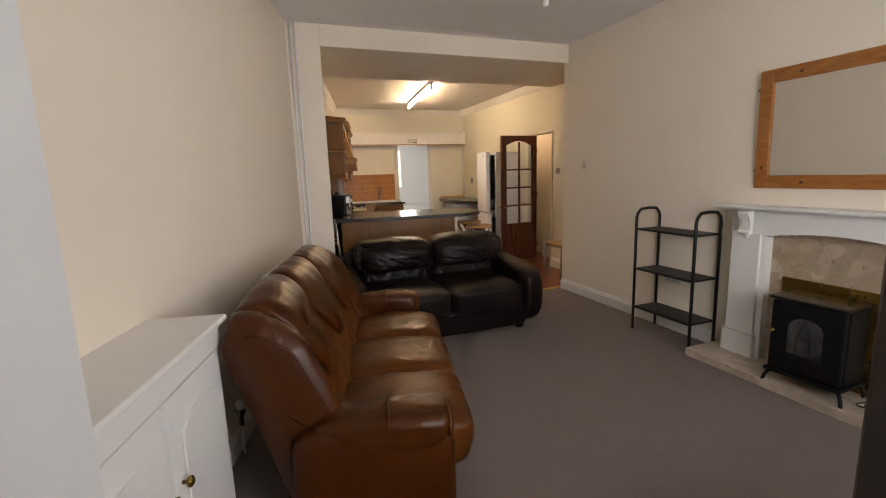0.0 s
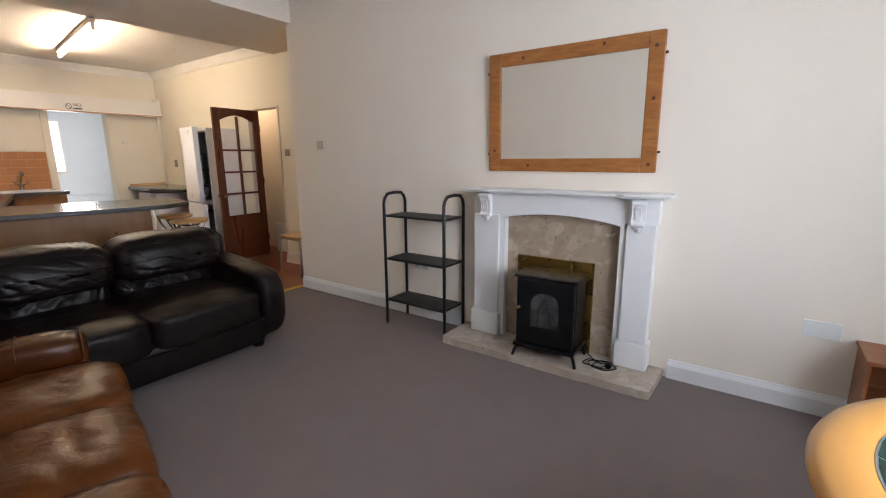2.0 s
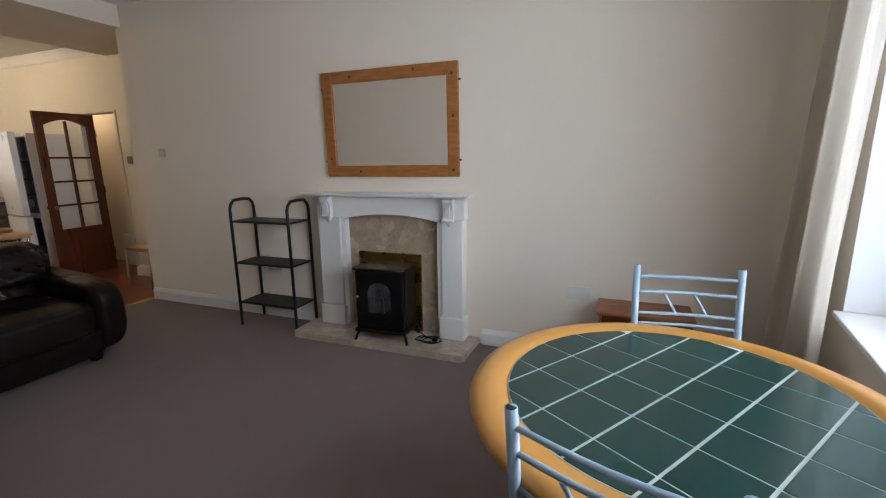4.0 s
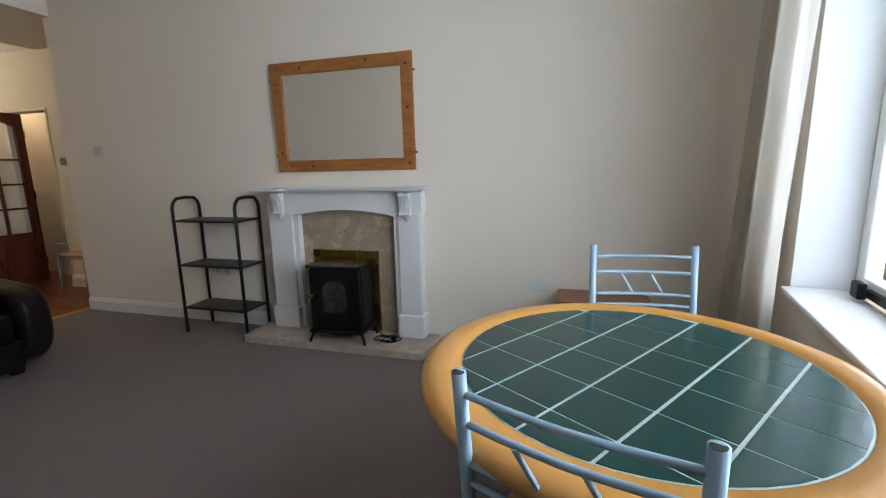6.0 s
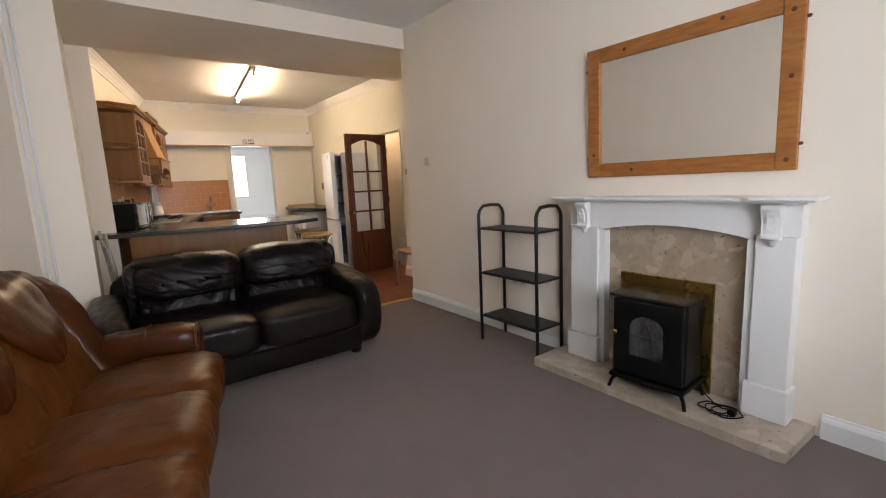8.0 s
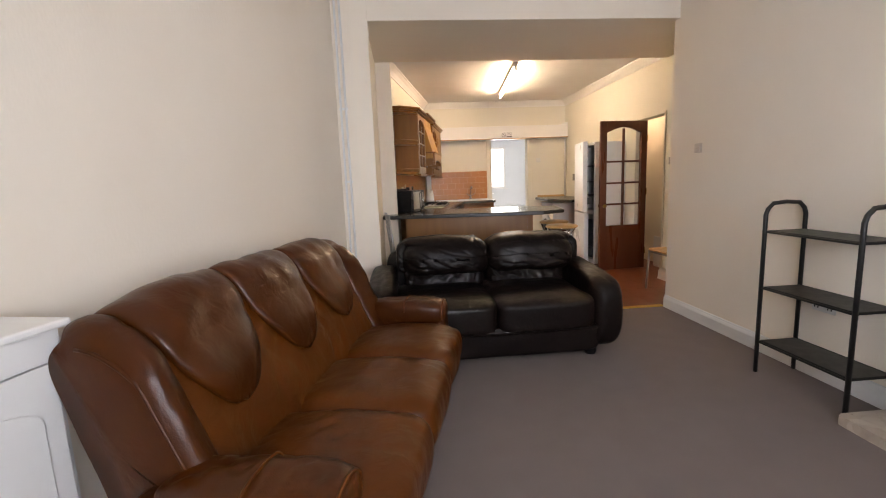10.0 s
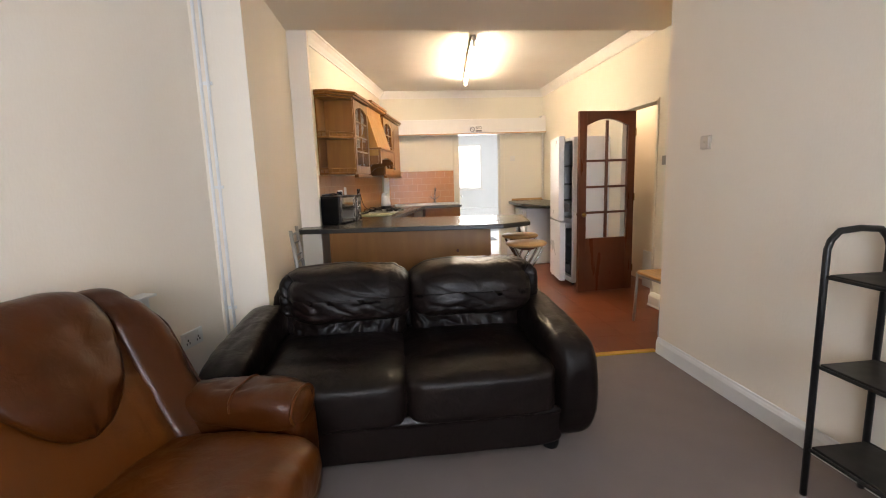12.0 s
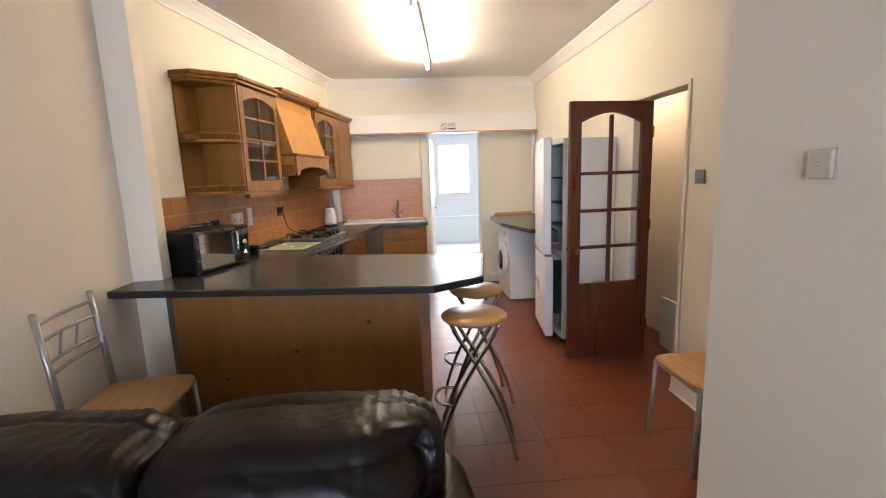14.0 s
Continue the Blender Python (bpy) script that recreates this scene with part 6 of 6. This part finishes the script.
kf = bpy.data.objects["floor_kitchen"]
T = 0.33
bm = box(-T / 2 + 0.001, T / 2 - 0.001, -T / 2 + 0.001, T / 2 - 0.001, -0.006, 0.0)
floor_tile = mesh_of(bm, M_TERRA, "tile")
for i in range(15):
    for j in range(15):
        x, y = 0.45 + T * i, 4.55 + T * j
        if xk(y) - 0.3 < x < 5.1 and y < YF - 0.1:
            piece("tile", floor_tile, pose(x, y, 0), kf)
sp = thing("splashback", KM.copy(), "terracotta glazed wall tiles with pale grout over the worktop", "splashback")
part("grout_bed", box(0.001, 0.006, 0.03, 3.14, TOPZ + 0.001, 1.40), M_SGROUT, sp)
TW, TH = 0.152, 0.1155


def bond(parent, columns, courses, w, h, tile, half, place):
    """Courses of wall tiles in half bond, closed with half tiles at both ends."""
    for j in range(courses):
        shift = (j % 2) * w / 2
        for i in range(columns - j % 2):
            piece("tile", tile, place(shift + w * i, h * j), parent)
        if j % 2:
            piece("tile", half, place(0, h * j), parent)
            piece("tile", half, place(w * (columns - 0.5), h * j), parent)


wall_tile = mesh_of(box(0.0062, 0.0125, 0.002, TW - 0.002, 0.002, TH - 0.002), M_SPLASH, "tile")
wall_half = mesh_of(box(0.0062, 0.0125, 0.002, TW / 2 - 0.002, 0.002, TH - 0.002), M_SPLASH, "tile")
bond(sp, 20, 4, TW, TH, wall_tile, wall_half, lambda u, v: pose(0, 0.035 + u, TOPZ + 0.004 + v))
s2 = thing("splashback", pose(0, 0, 0), "terracotta glazed wall tiles with pale grout behind the sink", "splashback")
X0 = xk(YF) + 0.09
part("grout_bed", box(X0, 2.435, YF - 0.006, YF - 0.001, TOPZ + 0.001, 1.465), M_SGROUT, s2)
NW = 7
TW2, TH2 = (2.435 - X0) / NW, 0.106
far_tile = mesh_of(box(0.002, TW2 - 0.002, -0.0125, -0.0062, 0.002, TH2 - 0.002), M_SPLASH, "tile")
far_half = mesh_of(box(0.002, TW2 / 2 - 0.002, -0.0125, -0.0062, 0.002, TH2 - 0.002), M_SPLASH, "tile")
bond(s2, NW, 5, TW2, TH2, far_tile, far_half, lambda u, v: pose(X0 + u, YF, TOPZ + 0.002 + v))
